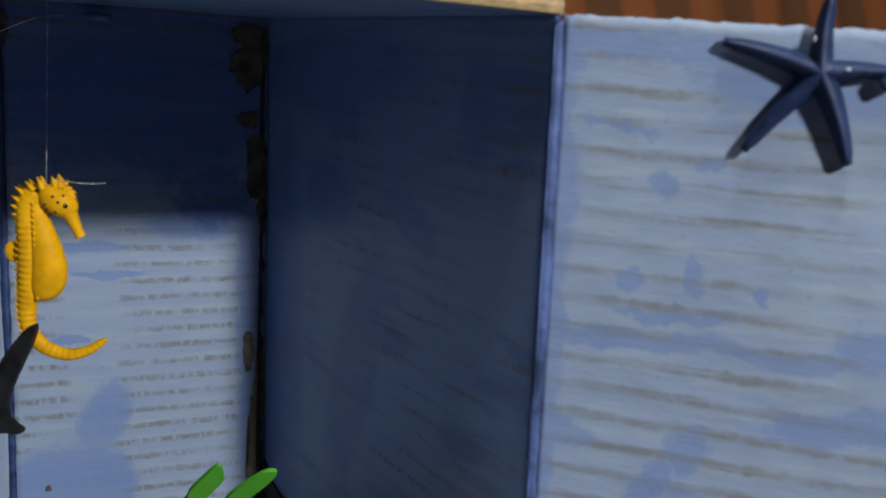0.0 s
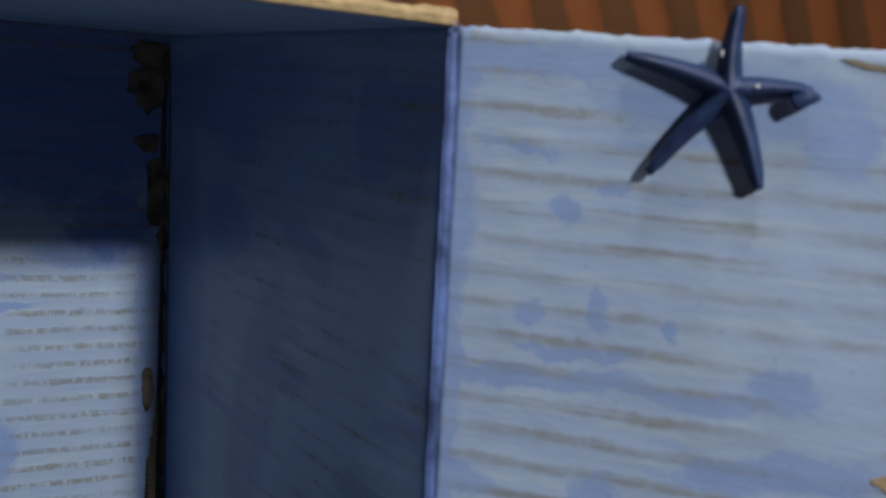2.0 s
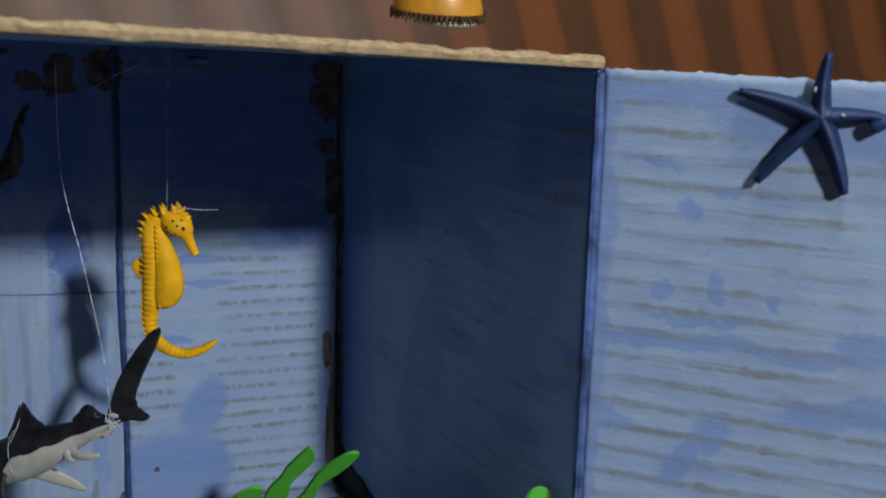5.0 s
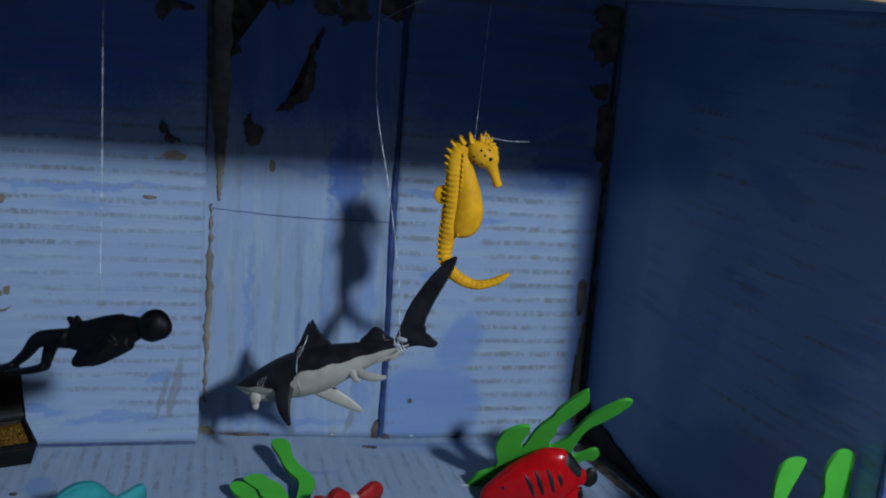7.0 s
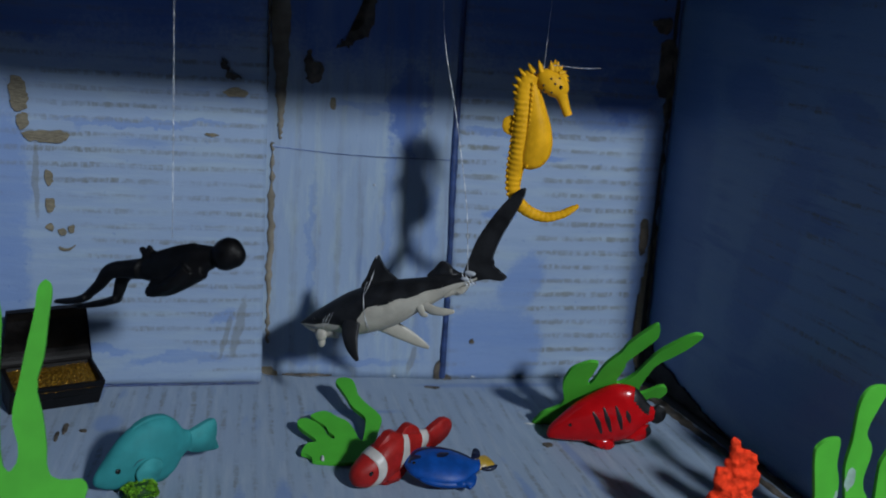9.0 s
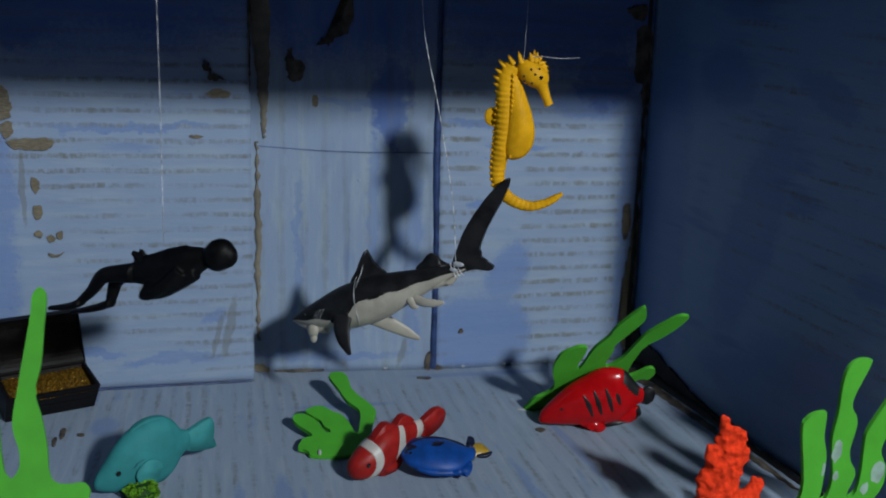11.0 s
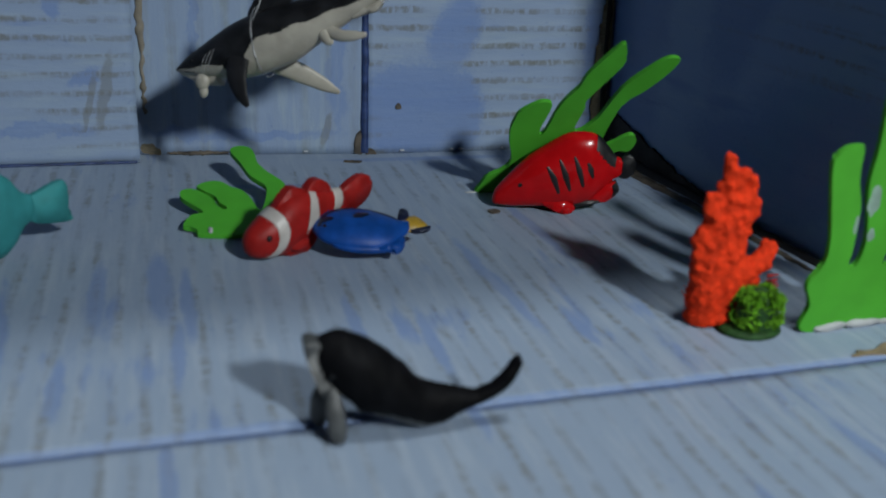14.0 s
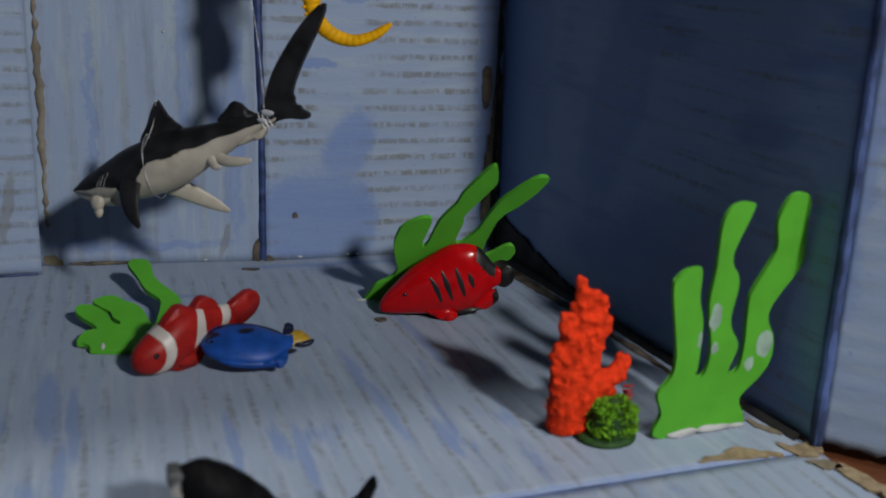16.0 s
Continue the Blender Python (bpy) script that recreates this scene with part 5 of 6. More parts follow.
# ---- whale ----
def whale():
    ob = thing("toy_whale", pose(-0.045, -0.2530, 0.0, 0, 0, 0), "black rubber toy whale with pale throat on the front crease", "toy whale")
    b = Body([(-6, 27.6, 2.4, 2), (-4, 26.2, 5.6, 4.6), (0, 24.2, 8.8, 7), (3, 22.6, 10.4, 8), (8, 19.2, 11.6, 8.6), (12, 17.2, 11.4, 8.4), (17, 14.4, 10.2, 7.8), (21, 11.8, 9.3, 7.2), (24, 9.4, 8, 6.6), (27, 8.2, 7.4, 6), (32, 7.8, 6.4, 5.2), (37, 8.6, 4.4, 4), (42, 9.2, 2.6, 3), (46, 9.9, 1.6, 1.8)])
    part("back", b.skin(seg=48, n=80, lumps=0.03, keep=lambda u, c, s: not (s < -0.5 - 0.02 * abs(u - 24) and u > 10)), M_WHALE, ob)
    part("dorsal_ridge", prism([(12, 24), (16, 24.8), (19.6, 22), (23, 17.6), (23.6, 15), (18, 16)], 2.2, 5, 0.9), M_WHALE, ob)
    part("throat", prism([(-9, 29.6), (-7, 31), (-3, 29), (0.5, 16), (2, 11), (-1.6, 11.4), (-6, 20)], 7, 8, 3.0), M_PALE, ob, "dull grey throat")
    # the grey underside also paints in a bluish sheen low on the body
    part("belly", b.skin(seg=48, n=80, lumps=0.03, keep=lambda u, c, s: s < -0.5 - 0.02 * abs(u - 24) and u > 10), M_PALE, ob, "dull grey belly with a painted-in sheen")
    part("fluke", prism([(41, 8.6), (42.4, 11), (48.6, 14.0), (53.8, 21.6), (55.4, 21.4), (53.2, 15.4), (49.6, 11.4), (44, 8.2)], 4.4, 6, 0.9), M_WHALE, ob)
    bm = bmesh.new()
    tube([(-0.6, -3, 17), (0, -6, 11), (0.8, -7.4, 5), (1.2, -7.6, 1.6), (1.2, -7.6, 0.6)], [1.6, 2.7, 2.9, 2.0, 0.6], 14, 8, bm, 0.4)
    part("flipper", bm, M_PALE, ob, "dull grey flipper")
    bm = bmesh.new()
    tube([(-1, 3, 16), (-3, 2, 10), (-3.4, 2, 4), (-3, 2, 0.6)], [2.4, 3.2, 2.8, 0.8], 14, 8, bm, 0.45)
    part("flipper", bm, M_PALE, ob, "dull grey flipper")
    part("eye", ball(-1, b.side(-1, 22, 0), 22, 0.9, None, 1, 0.5, 1), M_EYE, ob)
    return ob


whale()


# ---- treasure chest ----
def chest():
    ob = thing("treasure_chest", pose(-0.2416, -0.0596, 0, 0, 0, 22), "open black toy treasure chest full of gold", "toy chest")
    bm = bmesh.new()
    outer = [(0, 0), (47, 0), (47, 19), (0, 19)]
    mouth = [(-0.6, -13), (47.6, -13), (47.6, 20), (-0.6, 20)]
    lower = [bm.verts.new((u, v, 0)) for u, v in outer]
    upper = [bm.verts.new((u, v, 19)) for u, v in mouth]
    inner = [bm.verts.new((23.5 + (u - 23.5) * 0.9, 3.5 + (v - 3.5) * 0.86, 19)) for u, v in mouth]
    deep = [bm.verts.new((23.5 + (u - 23.5) * 0.86, 5 + (v - 5) * 0.6, 8)) for u, v in mouth]
    bm.faces.new(lower[::-1])
    bm.faces.new(deep)
    for a, b in ((lower, upper), (upper, inner), (inner, deep)):
        for i in range(4):
            bm.faces.new((a[i], a[(i + 1) % 4], b[(i + 1) % 4], b[i]))
    bmesh.ops.bevel(bm, geom=bm.edges[:], offset=0.6, segments=2, profile=0.5, affect="EDGES")
    base = part("base", bm, M_CHEST, ob, smooth=False)
    # lid: a shallow barrel tipped back, hollow in front
    bm = bmesh.new()
    arc = [(17.4 + 5.4 * math.sin(a), 35 - 16.2 * math.cos(a)) for a in np.linspace(0.0, math.pi, 17)]
    ends = []
    for side in (-1, 1):
        ends.append([bm.verts.new((23.5 + side * 24 * (1 - 0.0047 * (z - 19)), y, z)) for y, z in arc])
    for j in range(16):
        bm.faces.new((ends[0][j], ends[1][j], ends[1][j + 1], ends[0][j + 1]))
    bm.faces.new(ends[0])
    bm.faces.new(ends[1][::-1])
    front = bm.faces.new((ends[0][0], ends[0][-1], ends[1][-1], ends[1][0]))
    inset = bmesh.ops.inset_region(bm, faces=[front], thickness=2.2)
    bmesh.ops.translate(bm, verts=front.verts, vec=(0, 4.5, 0))
    bmesh.ops.rotate(bm, verts=bm.verts, cent=(0, 17.4, 19), matrix=Matrix.Rotation(radians(3), 3, "X"))
    part("lid", bm, M_CHEST, ob, "open black lid", False)
    # gold heap
    rng = random.Random(3)
    bm = bmesh.new()
    g = {}
    for i in range(41):
        for j in range(17):
            u, v = 2.2 + 42.6 * i / 40, -10.4 + 27.6 * j / 16
            edge = min(i, 40 - i, j * 2.4, (16 - j) * 2.4) / 8
            g[i, j] = bm.verts.new((u, v, 15.6 + 1.4 * min(1, edge) + 0.07 * v + rng.uniform(-0.3, 0.3)))
    for i in range(40):
        for j in range(16):
            bm.faces.new((g[i, j], g[i + 1, j], g[i + 1, j + 1], g[i, j + 1]))
    heap = tagged(part("gold", bm, M_GOLD, ob, "gold glitter filling the chest", False), kind="stuff")
    bm = bmesh.new()
    for _ in range(260):
        u, v = rng.uniform(4, 43), rng.uniform(-9, 15.5)
        m = Matrix.Translation((u, v, 17.1 + 0.07 * v + rng.uniform(-0.2, 0.3))) @ Euler((rng.uniform(-0.7, 0.7), rng.uniform(-0.7, 0.7), 0)).to_matrix().to_4x4()
        bmesh.ops.create_cone(bm, cap_ends=True, segments=7, radius1=0.55, radius2=0.55, depth=0.2, matrix=m)
    tagged(part("glitter", bm, M_GOLD, heap, "coarse gold glitter", False), kind="stuff")
    return ob


chest()


# ---- shark on a thread ----
def shark():
    ob = thing("toy_shark", pose(-0.0428, -0.0750, 0.0775, -7, 0, -28) @ Matrix.Diagonal((1.07, 0.97, 0.97, 1)), "charcoal and cream rubber toy shark hung on nylon thread", "toy shark")
    b = Body([(-49.5, -22.4, 0.5, 0.6), (-48, -21.8, 1.6, 2), (-44, -19.6, 4.2, 4.4), (-39, -17.4, 6.6, 6.4), (-32, -14, 9.6, 8.4), (-25, -10.6, 12, 9.8), (-16, -7, 13.8, 10.6), (-7, -2.6, 14, 10.4), (2, 1.8, 12.8, 9), (11, 7.4, 10, 7.2), (20, 13.2, 7.4, 5.2), (28, 18.2, 4.8, 3.6), (34, 21.8, 3.4, 2.6), (39, 24.6, 2.8, 2)])

    def cream(u, c, s):
        edge = np.interp(u, [-50, -30, -26, -24, -17.5, -15.5, -13, 0, 20, 39], [-0.3, -0.34, -0.45, -0.72, -0.72, -0.15, 0.10, 0.16, 0.10, -0.3])
        return s < edge + 0.05 * math.sin(u * 0.5)

    part("back", b.skin(seg=120, n=150, keep=lambda u, c, s: not cream(u, c, s)), M_SHARK, ob, "charcoal back")
    part("belly", b.skin(seg=120, n=150, keep=cream), M_BELLY, ob, "cream belly")
    part("dorsal_fin", prism([(-19, 4.5), (-17, 12), (-15, 20), (-13, 24.4), (-11, 22), (-7, 17), (-1, 13), (-6, 9)], 2.6, 5, 0.9), M_SHARK, ob, smooth=False)
    part("rear_fin", prism([(14, 18.5), (17, 24), (20, 28.4), (24, 27.4), (27, 24.6), (31, 24), (26, 20)], 2.4, 5, 0.8), M_SHARK, ob)
    part("tail_fin", prism([(32, 24.6), (34, 35), (36.6, 45), (43.5, 60), (51, 71.6), (55.4, 74.4), (54, 66), (50.4, 56), (46.6, 45), (44.6, 35), (47, 30), (52.4, 27.4), (51, 24.6), (44, 24), (38, 21.6), (33.6, 19.4)], 3.2, 5, 1.1), M_SHARK, ob, "tall charcoal tail", False)
    bm = bmesh.new()
    tube([(-19, -8, -11), (-18, -12, -18), (-15, -15, -25), (-10.6, -17, -31)], [4.6, 4.6, 3.4, 0.8], 16, 6, bm, 0.35)
    fin = part("pectoral_fin", bm, M_SHARK, ob, "charcoal side fin")
    bm = bmesh.new()
    tube([(-10, 6, -14), (0, 11, -18), (9, 14, -22), (15.6, 15, -24.6)], [4.6, 4.4, 3, 0.7], 16, 6, bm, 0.35)
    part("pectoral_fin", bm, M_BELLY, ob, "cream underside of the far fin")
    bm = bmesh.new()
    tube([(14, -3, 4), (20, -5, 2.4), (26, -6, 3), (31.4, -6, 4.4)], [2.8, 2.6, 2.2, 0.8], 12, 5, bm, 0.5)
    part("pelvic_fin", bm, M_BELLY, ob, "cream rear fin")
    bm = bmesh.new()
    tube([(13, -4.4, 3), (16, -6, -0.5), (18.6, -6, -0.6)], [2.2, 1.8, 0.7], 12, 5, bm, 0.5)
    part("pelvic_fin", bm, M_BELLY, ob, "cream rear fin")
    part("tail_underside", prism([(22, 13), (30, 15.4), (35, 19.4), (33.4, 14), (30, 12.8), (24, 9.4)], 4.2, 4, 1.2), M_BELLY, ob, "cream tail root")
    bm = bmesh.new()
    tube([(-47.4, 0, -23.2), (-42, 0, -23.8), (-36, 0, -24.2), (-30, 0, -22.4)], [0.9, 2.2, 3.2, 4.4], 16, 6, bm, 1.0)
    part("jaw", bm, M_BELLY, ob, "cream open jaw")
    bm = ball(-36.2, -4.0, -25.4, 2.8, None, 1.1, 0.7, 1.35, 3)
    ball(-35.6, -3.6, -29.4, 2.1, bm, 0.9, 0.7, 1.5, 3)
    part("jaw_lump", bm, M_BELLY, ob)
    part("eye", ball(-40.6, b.side(-40.6, -17, 0), -17, 0.8, None, 1, 0.5, 1), M_EYE, ob)
    part("mouth_line", b.mark([(-47.5, -22.6), (-43, -22.2), (-39, -21.6)], [0.3, 0.6, 0.3], 0.15), M_INK, ob)
    part("fin_scuff", ball(-18.4, -11.4, -14.6, 0.9, None, 1.3, 0.5, 0.7), M_BELLY, ob, "pale scuff")
    # thread wound round the body and the tail, with glue
    def loop(u, slant, r=0.17):
        vc, hh, hw = b.at(u)
        pts = [(u + slant * math.sin(a), -(hw + 0.3) * math.cos(a), vc + (hh + 0.3) * math.sin(a)) for a in np.linspace(0, 2 * math.pi, 25)]
        bm = bmesh.new()
        tube(pts, [r, r], 6, 1, bm)
        return bm

    part("thread", loop(-12.5, -3.6, 0.17), M_THREAD, ob, "nylon thread round the body")
    for u in (-34, -32.4, -30.4):
        part("thread", loop(u, 3.0, 0.08), M_THREAD, ob, "nylon thread round the head")
    for u in (33.2, 34.6, 36):
        part("thread", loop(u, -2.2, 0.26), M_THREAD, ob, "nylon thread round the tail")
    bm = bmesh.new()
    tube([(-13, -1.3, 24.6), (-13.6, -1.6, 14), (-14.2, -8, 4)], [0.17, 0.17], 6, 5, bm)
    part("thread", bm, M_THREAD, ob)
    bm = ball(35.6, -2.6, 25.6, 2.0, None, 1.5, 0.5, 0.8)
    for v in bm.verts:
        v.co += 0.5 * noise.noise_vector(v.co * 0.5)
    part("glue", bm, M_GLUE, ob, "clear glue lump")
    part("glue", ball(33.4, -2.6, 22, 1.6, None, 1.4, 0.5, 0.7), M_GLUE, ob, "clear glue lump")
    bm = bmesh.new()
    tube([(34, -2, 26), (30, -6, 60), (20, -10, 105), (9, -14, 150), (4, -15, 205)], [0.2, 0.2], 6, 6, bm)
    part("hanging_thread", bm, M_THREAD, ob, "nylon thread up to the roof")
    return ob


shark()


# ---- seahorse on a thread ----
def seahorse():
    ob = thing("toy_seahorse", pose(0.0187, -0.0880, 0.1728, 0, 0, -18) @ Matrix.Scale(1.024, 4), "yellow plastic toy seahorse with black-spotted head on nylon thread", "toy seahorse")
    line = [(-6.4, 31), (-8.8, 25), (-9.0, 18), (-8.6, 10), (-8.4, 2), (-8.6, -5), (-9.0, -12), (-9.6, -19), (-9.2, -26), (-6, -32.4), (0, -36.6), (8, -38.2), (15.6, -35.8), (20.6, -32.4), (23.6, -30)]
    wide = [4.2, 4.8, 4.6, 4.6, 4.8, 4.6, 4.4, 3.9, 3.4, 3.2, 2.9, 2.5, 2.1, 1.7, 0.8]
    deep = [3.4, 4.2, 4.7, 5.0, 5.1, 4.9, 4.4, 3.7, 3.2, 3.0, 2.7, 2.4, 2.0, 1.6, 0.8]
    c = curve_through(line, 26)
    w = curve_through([(x, y) for x, y in zip(wide, deep)], 26)
    bm = bmesh.new()
    rings, seg = [], 22
    run = 0.0
    for i, p in enumerate(c):
        d = c[min(i + 1, len(c) - 1)] - c[max(i - 1, 0)]
        d = d / np.hypot(*d)
        run += float(np.hypot(*(p - c[max(i - 1, 0)])))
        a, b = max(w[i, 0], 0.5), max(w[i, 1], 0.5)
        ring = []
        for j in range(seg):
            t = 2 * math.pi * j / seg
            back = math.cos(t)                # +1 on the back, -1 on the belly
            rib = 0.5 + 0.5 * math.sin(run * 2 * math.pi / 2.7)
            amount = (0.07 if back > -0.15 or run > 50 else 0.012) * (0.75 if run > 12 else 0.3)
            k = 1 + amount * rib * (1.0 + 0.5 * abs(math.sin(t * 2)))
            x, z = d[1] * back * a * k, -d[0] * back * a * k
            ring.append(bm.verts.new((p[0] + x, math.sin(t) * b * k, p[1] + z)))
        rings.append(ring)
    for a, b in zip(rings, rings[1:]):
        for j in range(seg):
            bm.faces.new((a[j], b[j], b[(j + 1) % seg], a[(j + 1) % seg]))
    bm.faces.new(rings[0])
    bm.faces.new(rings[-1][::-1])
    part("body", bm, M_YELLOW, ob)
    pouch = Body([(-15.4, -3.0, 0.6, 0.6), (-14.4, -2.6, 3.4, 3.0), (-12, -1.8, 5.8, 4.8), (-7, -0.9, 7.5, 6.0), (0, -0.6, 7.5, 6.3), (8, -1.7, 6.6, 5.8), (16, -3.6, 5.1, 4.7), (23, -5.4, 3.8, 3.6), (28, -6.6, 2.6, 2.6), (30, -6.8, 1.2, 1.2)])
    bm = pouch.skin(n=60, seg=32)
    for v in bm.verts:
        v.co = Vector((v.co.z, v.co.y, v.co.x))
    part("belly", bm, M_YELLOW, ob, "smooth yellow belly")
    bm = bmesh.new()
    for i in range(17):
        z = 27 - 2.5 * i
        ball(-5.8 + 0.05 * (27 - z), -4.2 - 0.5 * math.sin((27 - z) / 13), z, 0.9, bm, 0.9, 0.7, 1.3, 1)
    part("belly_ridge", bm, M_YELLOW, ob, "knobbed ridge along the belly")
    bm = ball(0, 0, 0, 1, None, 8.2, 5.4, 6.4, 3)
    for v in bm.verts:
        v.co.x += 3.2
        v.co.z += 28.6 - 0.25 * v.co.x
    head = part("head", bm, M_YELLOW, ob)
    bm = bmesh.new()
    tube([(6.4, 0, 25.6), (9, 0, 21), (11, 0, 16.6), (12.6, 0, 13.4)], [4.2, 2.7, 2.1, 2.2], 16, 6, bm)
    part("snout", bm, M_YELLOW, head)
    bm = bmesh.new()
    for x, z, r in ((2.4, 34.2, 2.4), (4, 35, 2.2)):
        ball(x, 0, z, r, bm, 1, 0.9, 1.2)
    for tx, ty, tz in ((1.0, -1.5, 38.6), (3.0, 1.4, 39.4), (4.8, -1.2, 38.8), (7.2, 1, 37), (9.4, -0.6, 34.4), (10.8, 0.6, 31.8), (11.2, 0, 29.4)):
        spike((3.6 + (tx - 3.6) * 0.45, ty * 0.5, 32.4 + (tz - 32.4) * 0.25), (tx, ty, tz), 1.7, bm)
    part("crown", bm, M_YELLOW, head)
    bm = bmesh.new()
    for px, pz, tx, tz in ((-4, 33.4, -4.8, 38), (-7.6, 32.4, -9.6, 36), (-10.6, 30, -14, 33.4), (-12, 27, -15.6, 29.4), (-12.4, 24, -16.2, 25.6), (-12.4, 21, -15.8, 22), (-12, 18, -14.8, 18.6), (-11.4, 15, -13.8, 15.2)):
        for y in (-1.7, 1.7):
            spike((px + 1.5, y, pz - 0.6), (tx, y * 1.3, tz), 1.5, bm)
    part("spines", bm, M_YELLOW, ob)
    bm = bmesh.new()
    for i in range(16):
        s = i / 15
        z = 13 - 52 * s * 0.86
        x = float(np.interp(-z, [-13, -2, 5, 12, 19, 26, 31.7], [-13.0, -13.0, -13.0, -13.2, -13.2, -12.4, -10.4]))
        for y in (-2.2, 2.2):
            ball(x, y, z, 0.95, bm, 1, 1, 1, 1)
    part("back_knobs", bm, M_YELLOW, ob)
    part("back_fin", prism([(-12, 1), (-16.6, 1.4), (-18.2, 4.6), (-17.4, 8.6), (-12, 9.8)], 2.2, 4, 0.7), M_YELLOW, ob)
    for x, z in ((2.6, 30.6), (-0.6, 27.0), (-0.2, 24.6), (4.8, 28.4), (3.6, 24.0), (6.4, 31.0), (1.2, 23.0)):
        yy = -5.5 * math.sqrt(max(0.05, 1 - ((x - 3.2) / 8.2) ** 2 - ((z - 28.6 + 0.25 * x) / 6.4) ** 2))
        part("spot", ball(x, yy, z, 0.62, None, 1, 0.5, 1, 2), M_INK, head, "black spot")
    part("eye", ball(7.6, -4.6, 27.0, 1.0, None, 1, 0.6, 1), M_EYE, head, "black bead eye")
    bm = bmesh.new()
    tube([(-1.6, 0, 33), (-2.0, 2, 60), (-2.4, 4, 112)], [0.11, 0.11], 6, 5, bm)
    part("hanging_thread", bm, M_THREAD, ob, "nylon thread up to the roof")
    bm = bmesh.new()
    tube([(2, -1, 36.4), (8, -3, 36.8), (16, -6, 37.2), (25, -9, 38.6)], [0.24, 0.2], 6, 6, bm)
    part("loose_thread", bm, M_THREAD, ob, "loose thread end")
    return ob


seahorse()


# ---- diver figure, one plain mesh ----
def diver():
    bm = bmesh.new()
    tube([(-12, 0, 9.5), (-4, 0, 9.5), (6, 0, 11.5), (16, 0, 13.6), (24, 0, 15)], [5.0, 6.6, 7.6, 7.2, 4.8], 20, 6, bm, 0.9)
    ball(30.5, 0, 16.4, 7.5, bm, 1.0, 0.85, 1.0, 3)
    ball(35, 0, 15.4, 4.8, bm, 0.9, 0.9, 1.1, 2)
    tube([(-12, -2, 9.6), (-20, -2.4, 9.6), (-28, -2.6, 8.4), (-34, -2.6, 2), (-41, -2.6, -3.5)], [5.0, 4.2, 3.9, 2.9, 2.1], 14, 6, bm)
    tube([(-12, 3, 8.6), (-20, 4, 7.2), (-25.5, 4, 4), (-28, 4, -2), (-29.5, 4, -6.5)], [5.0, 3.8, 3.5, 2.9, 2.3], 14, 6, bm)
    tube([(-40, -2.6, -3.4), (-45, -2.6, -5.4), (-51, -2.6, -6.3), (-59, -2.6, -6.6)], [2.3, 2.0, 1.6, 1.0], 12, 5, bm, 1.8)
    tube([(-28.4, 4, -6.4), (-36, 4, -8.6), (-44, 4, -10), (-52, 4, -11)], [2.3, 2.0, 1.6, 1.0], 12, 5, bm, 1.8)
    tube([(15, -6.6, 11.6), (8, -8, 5.4), (0, -7.6, 1.4), (-5, -7, 1.0)], [3.4, 3.2, 3.0, 2.6], 12, 6, bm)
    tube([(21, -3, 9.6), (13, -4, 6.2), (4, -4.6, 2.8), (-4, -4.6, 2.2)], [3.6, 4.4, 4.8, 4.2], 14, 6, bm)
    tube([(15, 6.6, 11), (8, 8, 4.6), (0, 7.6, 0.8)], [3.4, 3.2, 2.6], 12, 6, bm)
    tube([(-6, 0, 14.2), (6, 0, 16.4), (15, 0, 18.6)], [3.0, 4.0, 3.0], 14, 6, bm)
    ball(-10, 0, 16.8, 2.4, bm, 1.3, 1.0, 0.9, 2)
    ball(-12.4, -0.6, 18.6, 1.5, bm, 1.0, 1.0, 1.0, 2)
    tube([(-7, 0, 16.4), (-8, -1, 19.4), (-9.4, -1, 19.8)], [1.1, 1.2, 0.8], 10, 5, bm)
    for v in bm.verts:
        v.co.z -= 0.17 * (30.5 - v.co.x)
    bmesh.ops.scale(bm, vec=(0.001,) * 3, verts=bm.verts)
    ob = new("diver_figure", finish_mesh("diver_figure", bm, M_BLACK))
    fuse = ob.modifiers.new("fuse", "REMESH")
    fuse.mode, fuse.voxel_size, fuse.use_smooth_shade = "VOXEL", 0.0008, True
    soft = ob.modifiers.new("soften", "SMOOTH")
    soft.factor, soft.iterations = 0.5, 3
    ob.matrix_world = pose(-0.155, -0.137, 0.1095, 0, -1.5, -28.8)
    return tagged(ob, "small black rubber diver figure hung on nylon thread", "toy figure")


diver()
bm = bmesh.new()
tube([(0.002, 0, 0.018), (0.001, 0.001, 0.09), (-0.001, 0.002, 0.182)], [0.00016, 0.00016], 6, 5, bm)
line = new("nylon_thread", finish_mesh("nylon_thread", bm, M_THREAD))
line.matrix_world = pose(-0.155, -0.137, 0.110)
tagged(line, "thin nylon thread holding up the diver figure", "thread")


bm = bmesh.new()
tube([on_back(-0.0165, 0.251, 0.003), on_back(-0.002, 0.261, 0.004), on_back(0.018, 0.2705, 0.004), on_back(0.031, 0.2725, 0.003)], [0.0002, 0.0002], 6, 6, bm)
line = new("nylon_thread", finish_mesh("nylon_thread", bm, M_THREAD))
tagged(line, "loose bit of nylon thread glued under the roof", "thread")
bm = ball(0.040, 0.026, 0.2735, 0.0042, None, 1.9, 0.8, 0.5, 3)
for v in bm.verts:
    v.co += 0.0014 * noise.noise_vector(v.co * 300)
knot = new("glue_lump", finish_mesh("glue_lump", bm, M_FOLD))
tagged(knot, "blue painted glue lump under the roof", "glue")


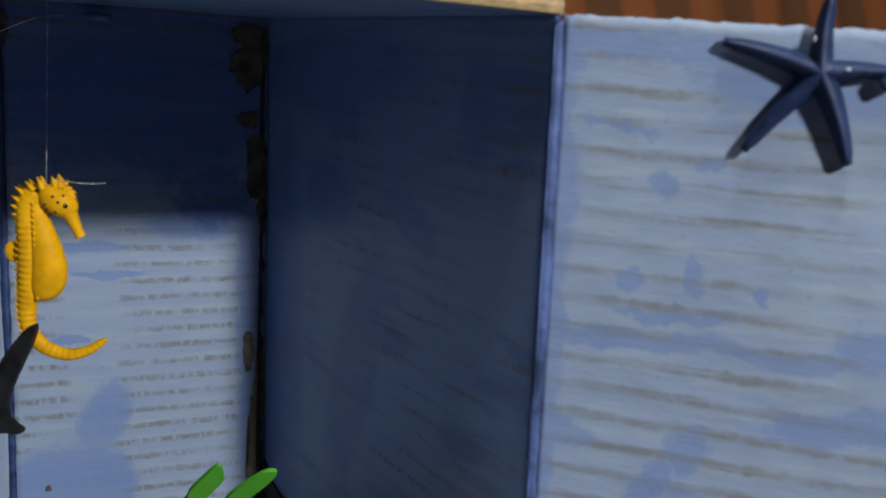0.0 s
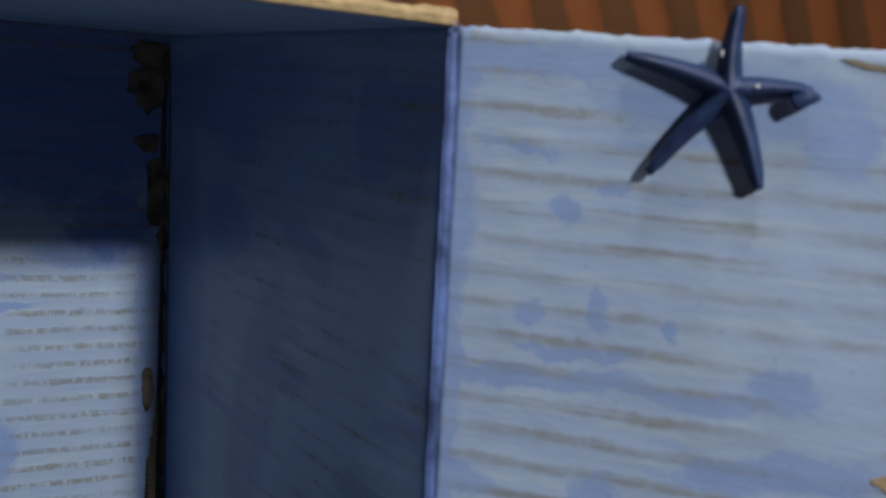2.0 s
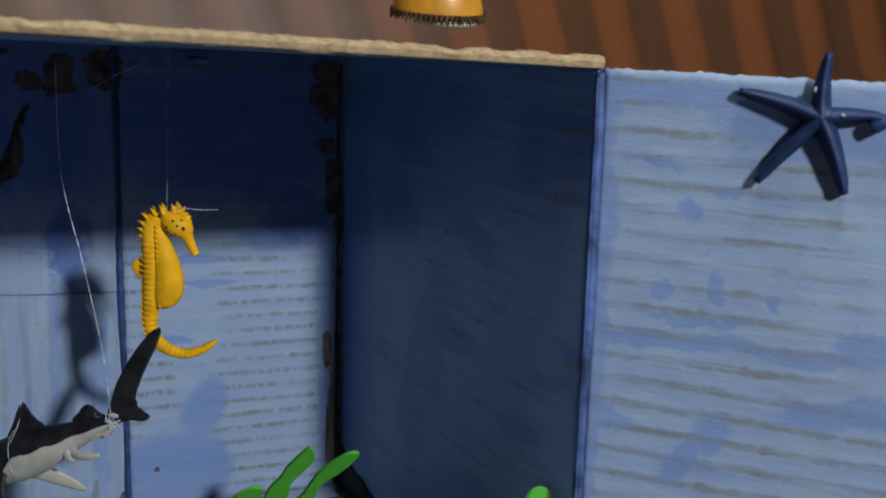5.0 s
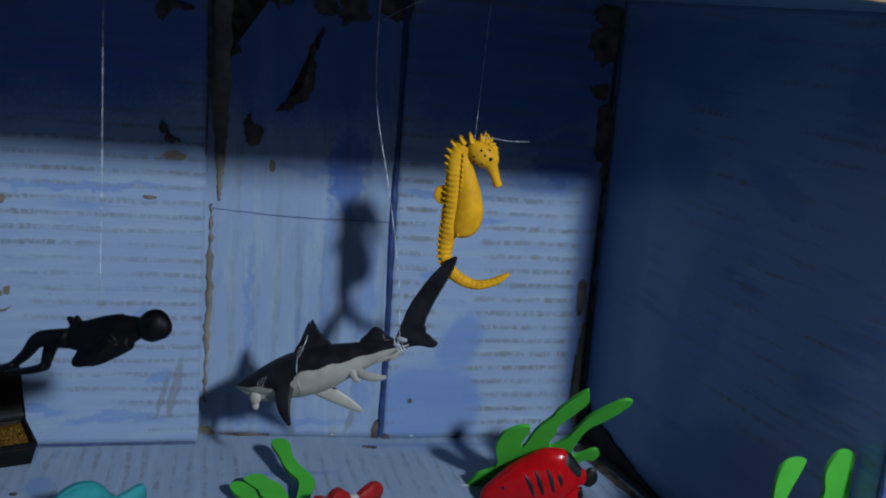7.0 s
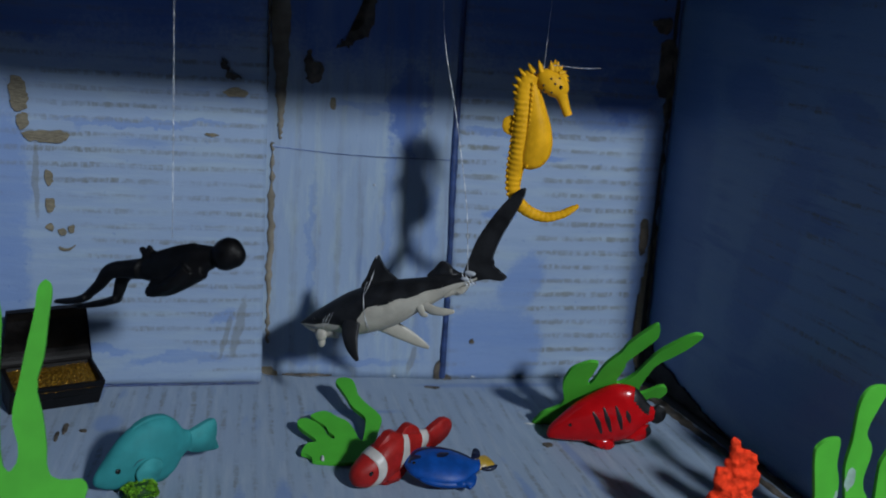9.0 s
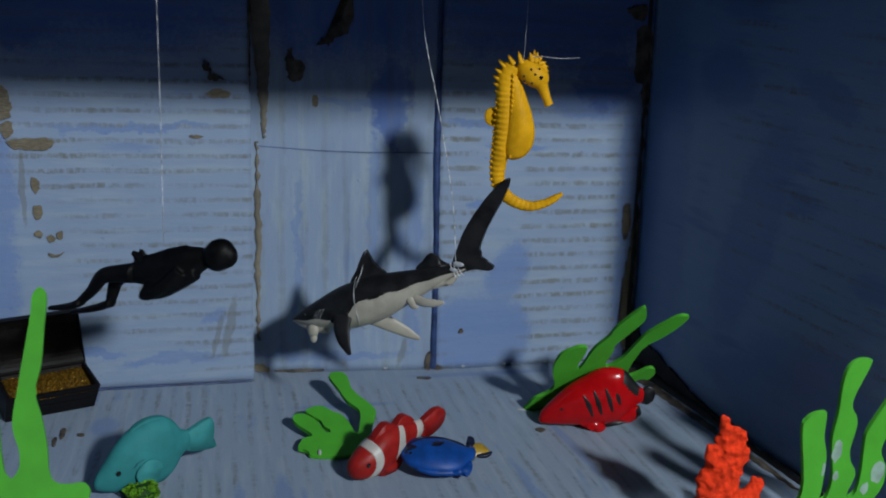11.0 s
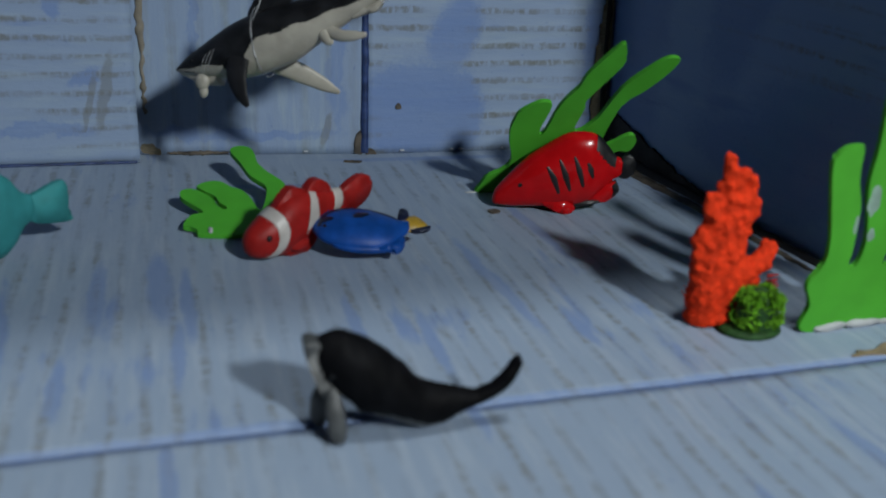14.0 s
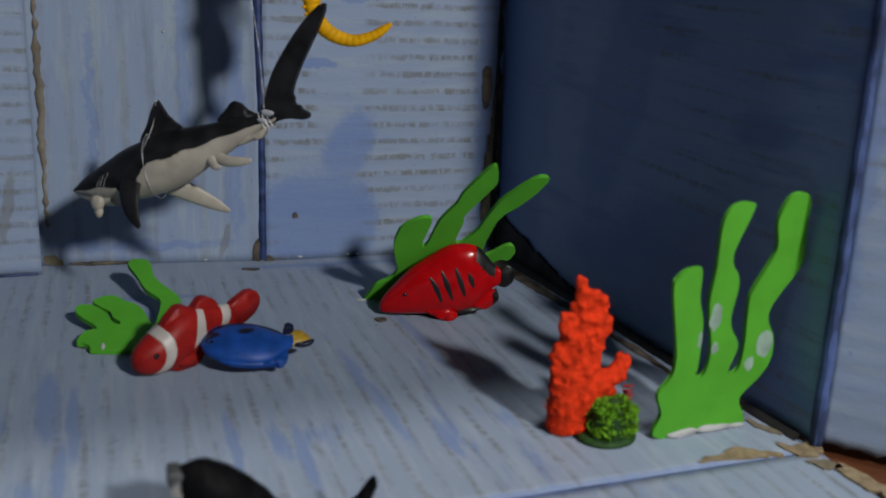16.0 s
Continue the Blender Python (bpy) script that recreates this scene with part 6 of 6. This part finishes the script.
# ---- starfish on the flap ----
def starfish():
    centre = FRONT + FLAP_ALONG * 0.0915 + FLAP_UP * 0.2845
    out = FLAP_ALONG.cross(FLAP_UP).normalized()
    m = Matrix((FLAP_ALONG, -out, FLAP_UP)).transposed().to_4x4()
    m.translation = centre + out * 0.0018
    ob = thing("toy_starfish", m @ Matrix.Scale(0.97, 4), "dark navy plastic toy starfish stuck on the cardboard flap", "toy starfish")
    for tip, w in (((0.5, 27), 4.8), ((26, 1.6), 4.6), ((13.0, -31), 5.2), ((-22.6, -29), 4.8), ((-34, 8.6), 5.0)):
        d = Vector((tip[0], 0, tip[1]))
        length = d.length
        d.normalize()
        s = Vector((-d.z, 0, d.x))
        bm = bmesh.new()
        rows = []
        for i in range(17):
            t = i / 16
            half = w * (1 - 0.58 * t) * (1 if t < 0.93 else 0.8)
            high = 6.2 * (1 - 0.45 * t) * (1 if t < 0.95 else 0.7)
            p = d * length * t + s * 1.0 * math.sin(t * 3) * (1 if tip[0] > 0 else -1)
            rows.append([bm.verts.new(p + s * half * a + Vector((0, -high * b + 0.5 * noise.noise(p * 0.3), 0))) for a, b in ((-0.9, -0.1), (-1, 0.18), (-0.55, 0.62), (-0.16, 0.98), (0.16, 0.98), (0.55, 0.62), (1, 0.18), (0.9, -0.1))])
        for a, b in zip(rows, rows[1:]):
            for j in range(7):
                bm.faces.new((a[j], b[j], b[j + 1], a[j + 1]))
        bm.faces.new(rows[-1])
        part("arm", bm, M_STAR, ob)
    part("centre", ball(0, -1.0, 0, 5.6, None, 1.1, 0.85, 1.1, 3), M_STAR, ob)
    part("hook", prism([(19, 0), (21.5, -4.6), (25, -2.8), (28.6, -0.4), (26, 2)], 3.0, 4, 0.9, -2.2), M_STAR, ob, "bent arm tip")
    # two pale beads stand in for white highlights on the arms
    part("glint", ball(8.4, -5.6, 2.0, 0.8, None, 1.2, 0.5, 0.9), M_GLUE, ob, "clear glue bead that adds a bright glint")
    part("glint", ball(-3.6, -3.6, 11.6, 0.8, None, 0.7, 0.5, 1.6), M_GLUE, ob, "clear glue bead that adds a bright glint")
    return ob


starfish()


# ---- amber shell on the roof ----
def shell():
    ob = thing("toy_shell", pose(0.1330, -0.1440, 0.3080, 6, 0, -11), "amber toy shell with a toothed rim on the cardboard roof", "toy shell")
    bm = bmesh.new()
    bmesh.ops.create_uvsphere(bm, u_segments=48, v_segments=24, radius=1)
    bmesh.ops.delete(bm, geom=[v for v in bm.verts if v.co.z < -0.01], context="VERTS")
    for v in bm.verts:
        r = 1 - 0.12 * v.co.z
        rib = 1 + 0.012 * math.sin(math.atan2(v.co.y, v.co.x) * 22)
        v.co = Vector((v.co.x * 21 * rib * r, v.co.y * 17 * rib * r, 5.4 + v.co.z * 26))
    part("dome", bm, M_SHELL, ob)
    bm = bmesh.new()
    for i in range(56):
        a = 2 * math.pi * i / 56
        spike((20.6 * math.cos(a), 16.6 * math.sin(a), 6.4), (21.6 * math.cos(a), 17.4 * math.sin(a), 2.2 + 0.6 * math.sin(i * 2.3)), 1.35, bm, 5)
    part("toothed_rim", bm, M_SHELLD, ob, "brown toothed rim")
    part("foot", ball(4, -1, 2.4, 1, None, 15, 14, 3.4, 3), M_WHITE, ob, "white foot")
    return ob


shell()
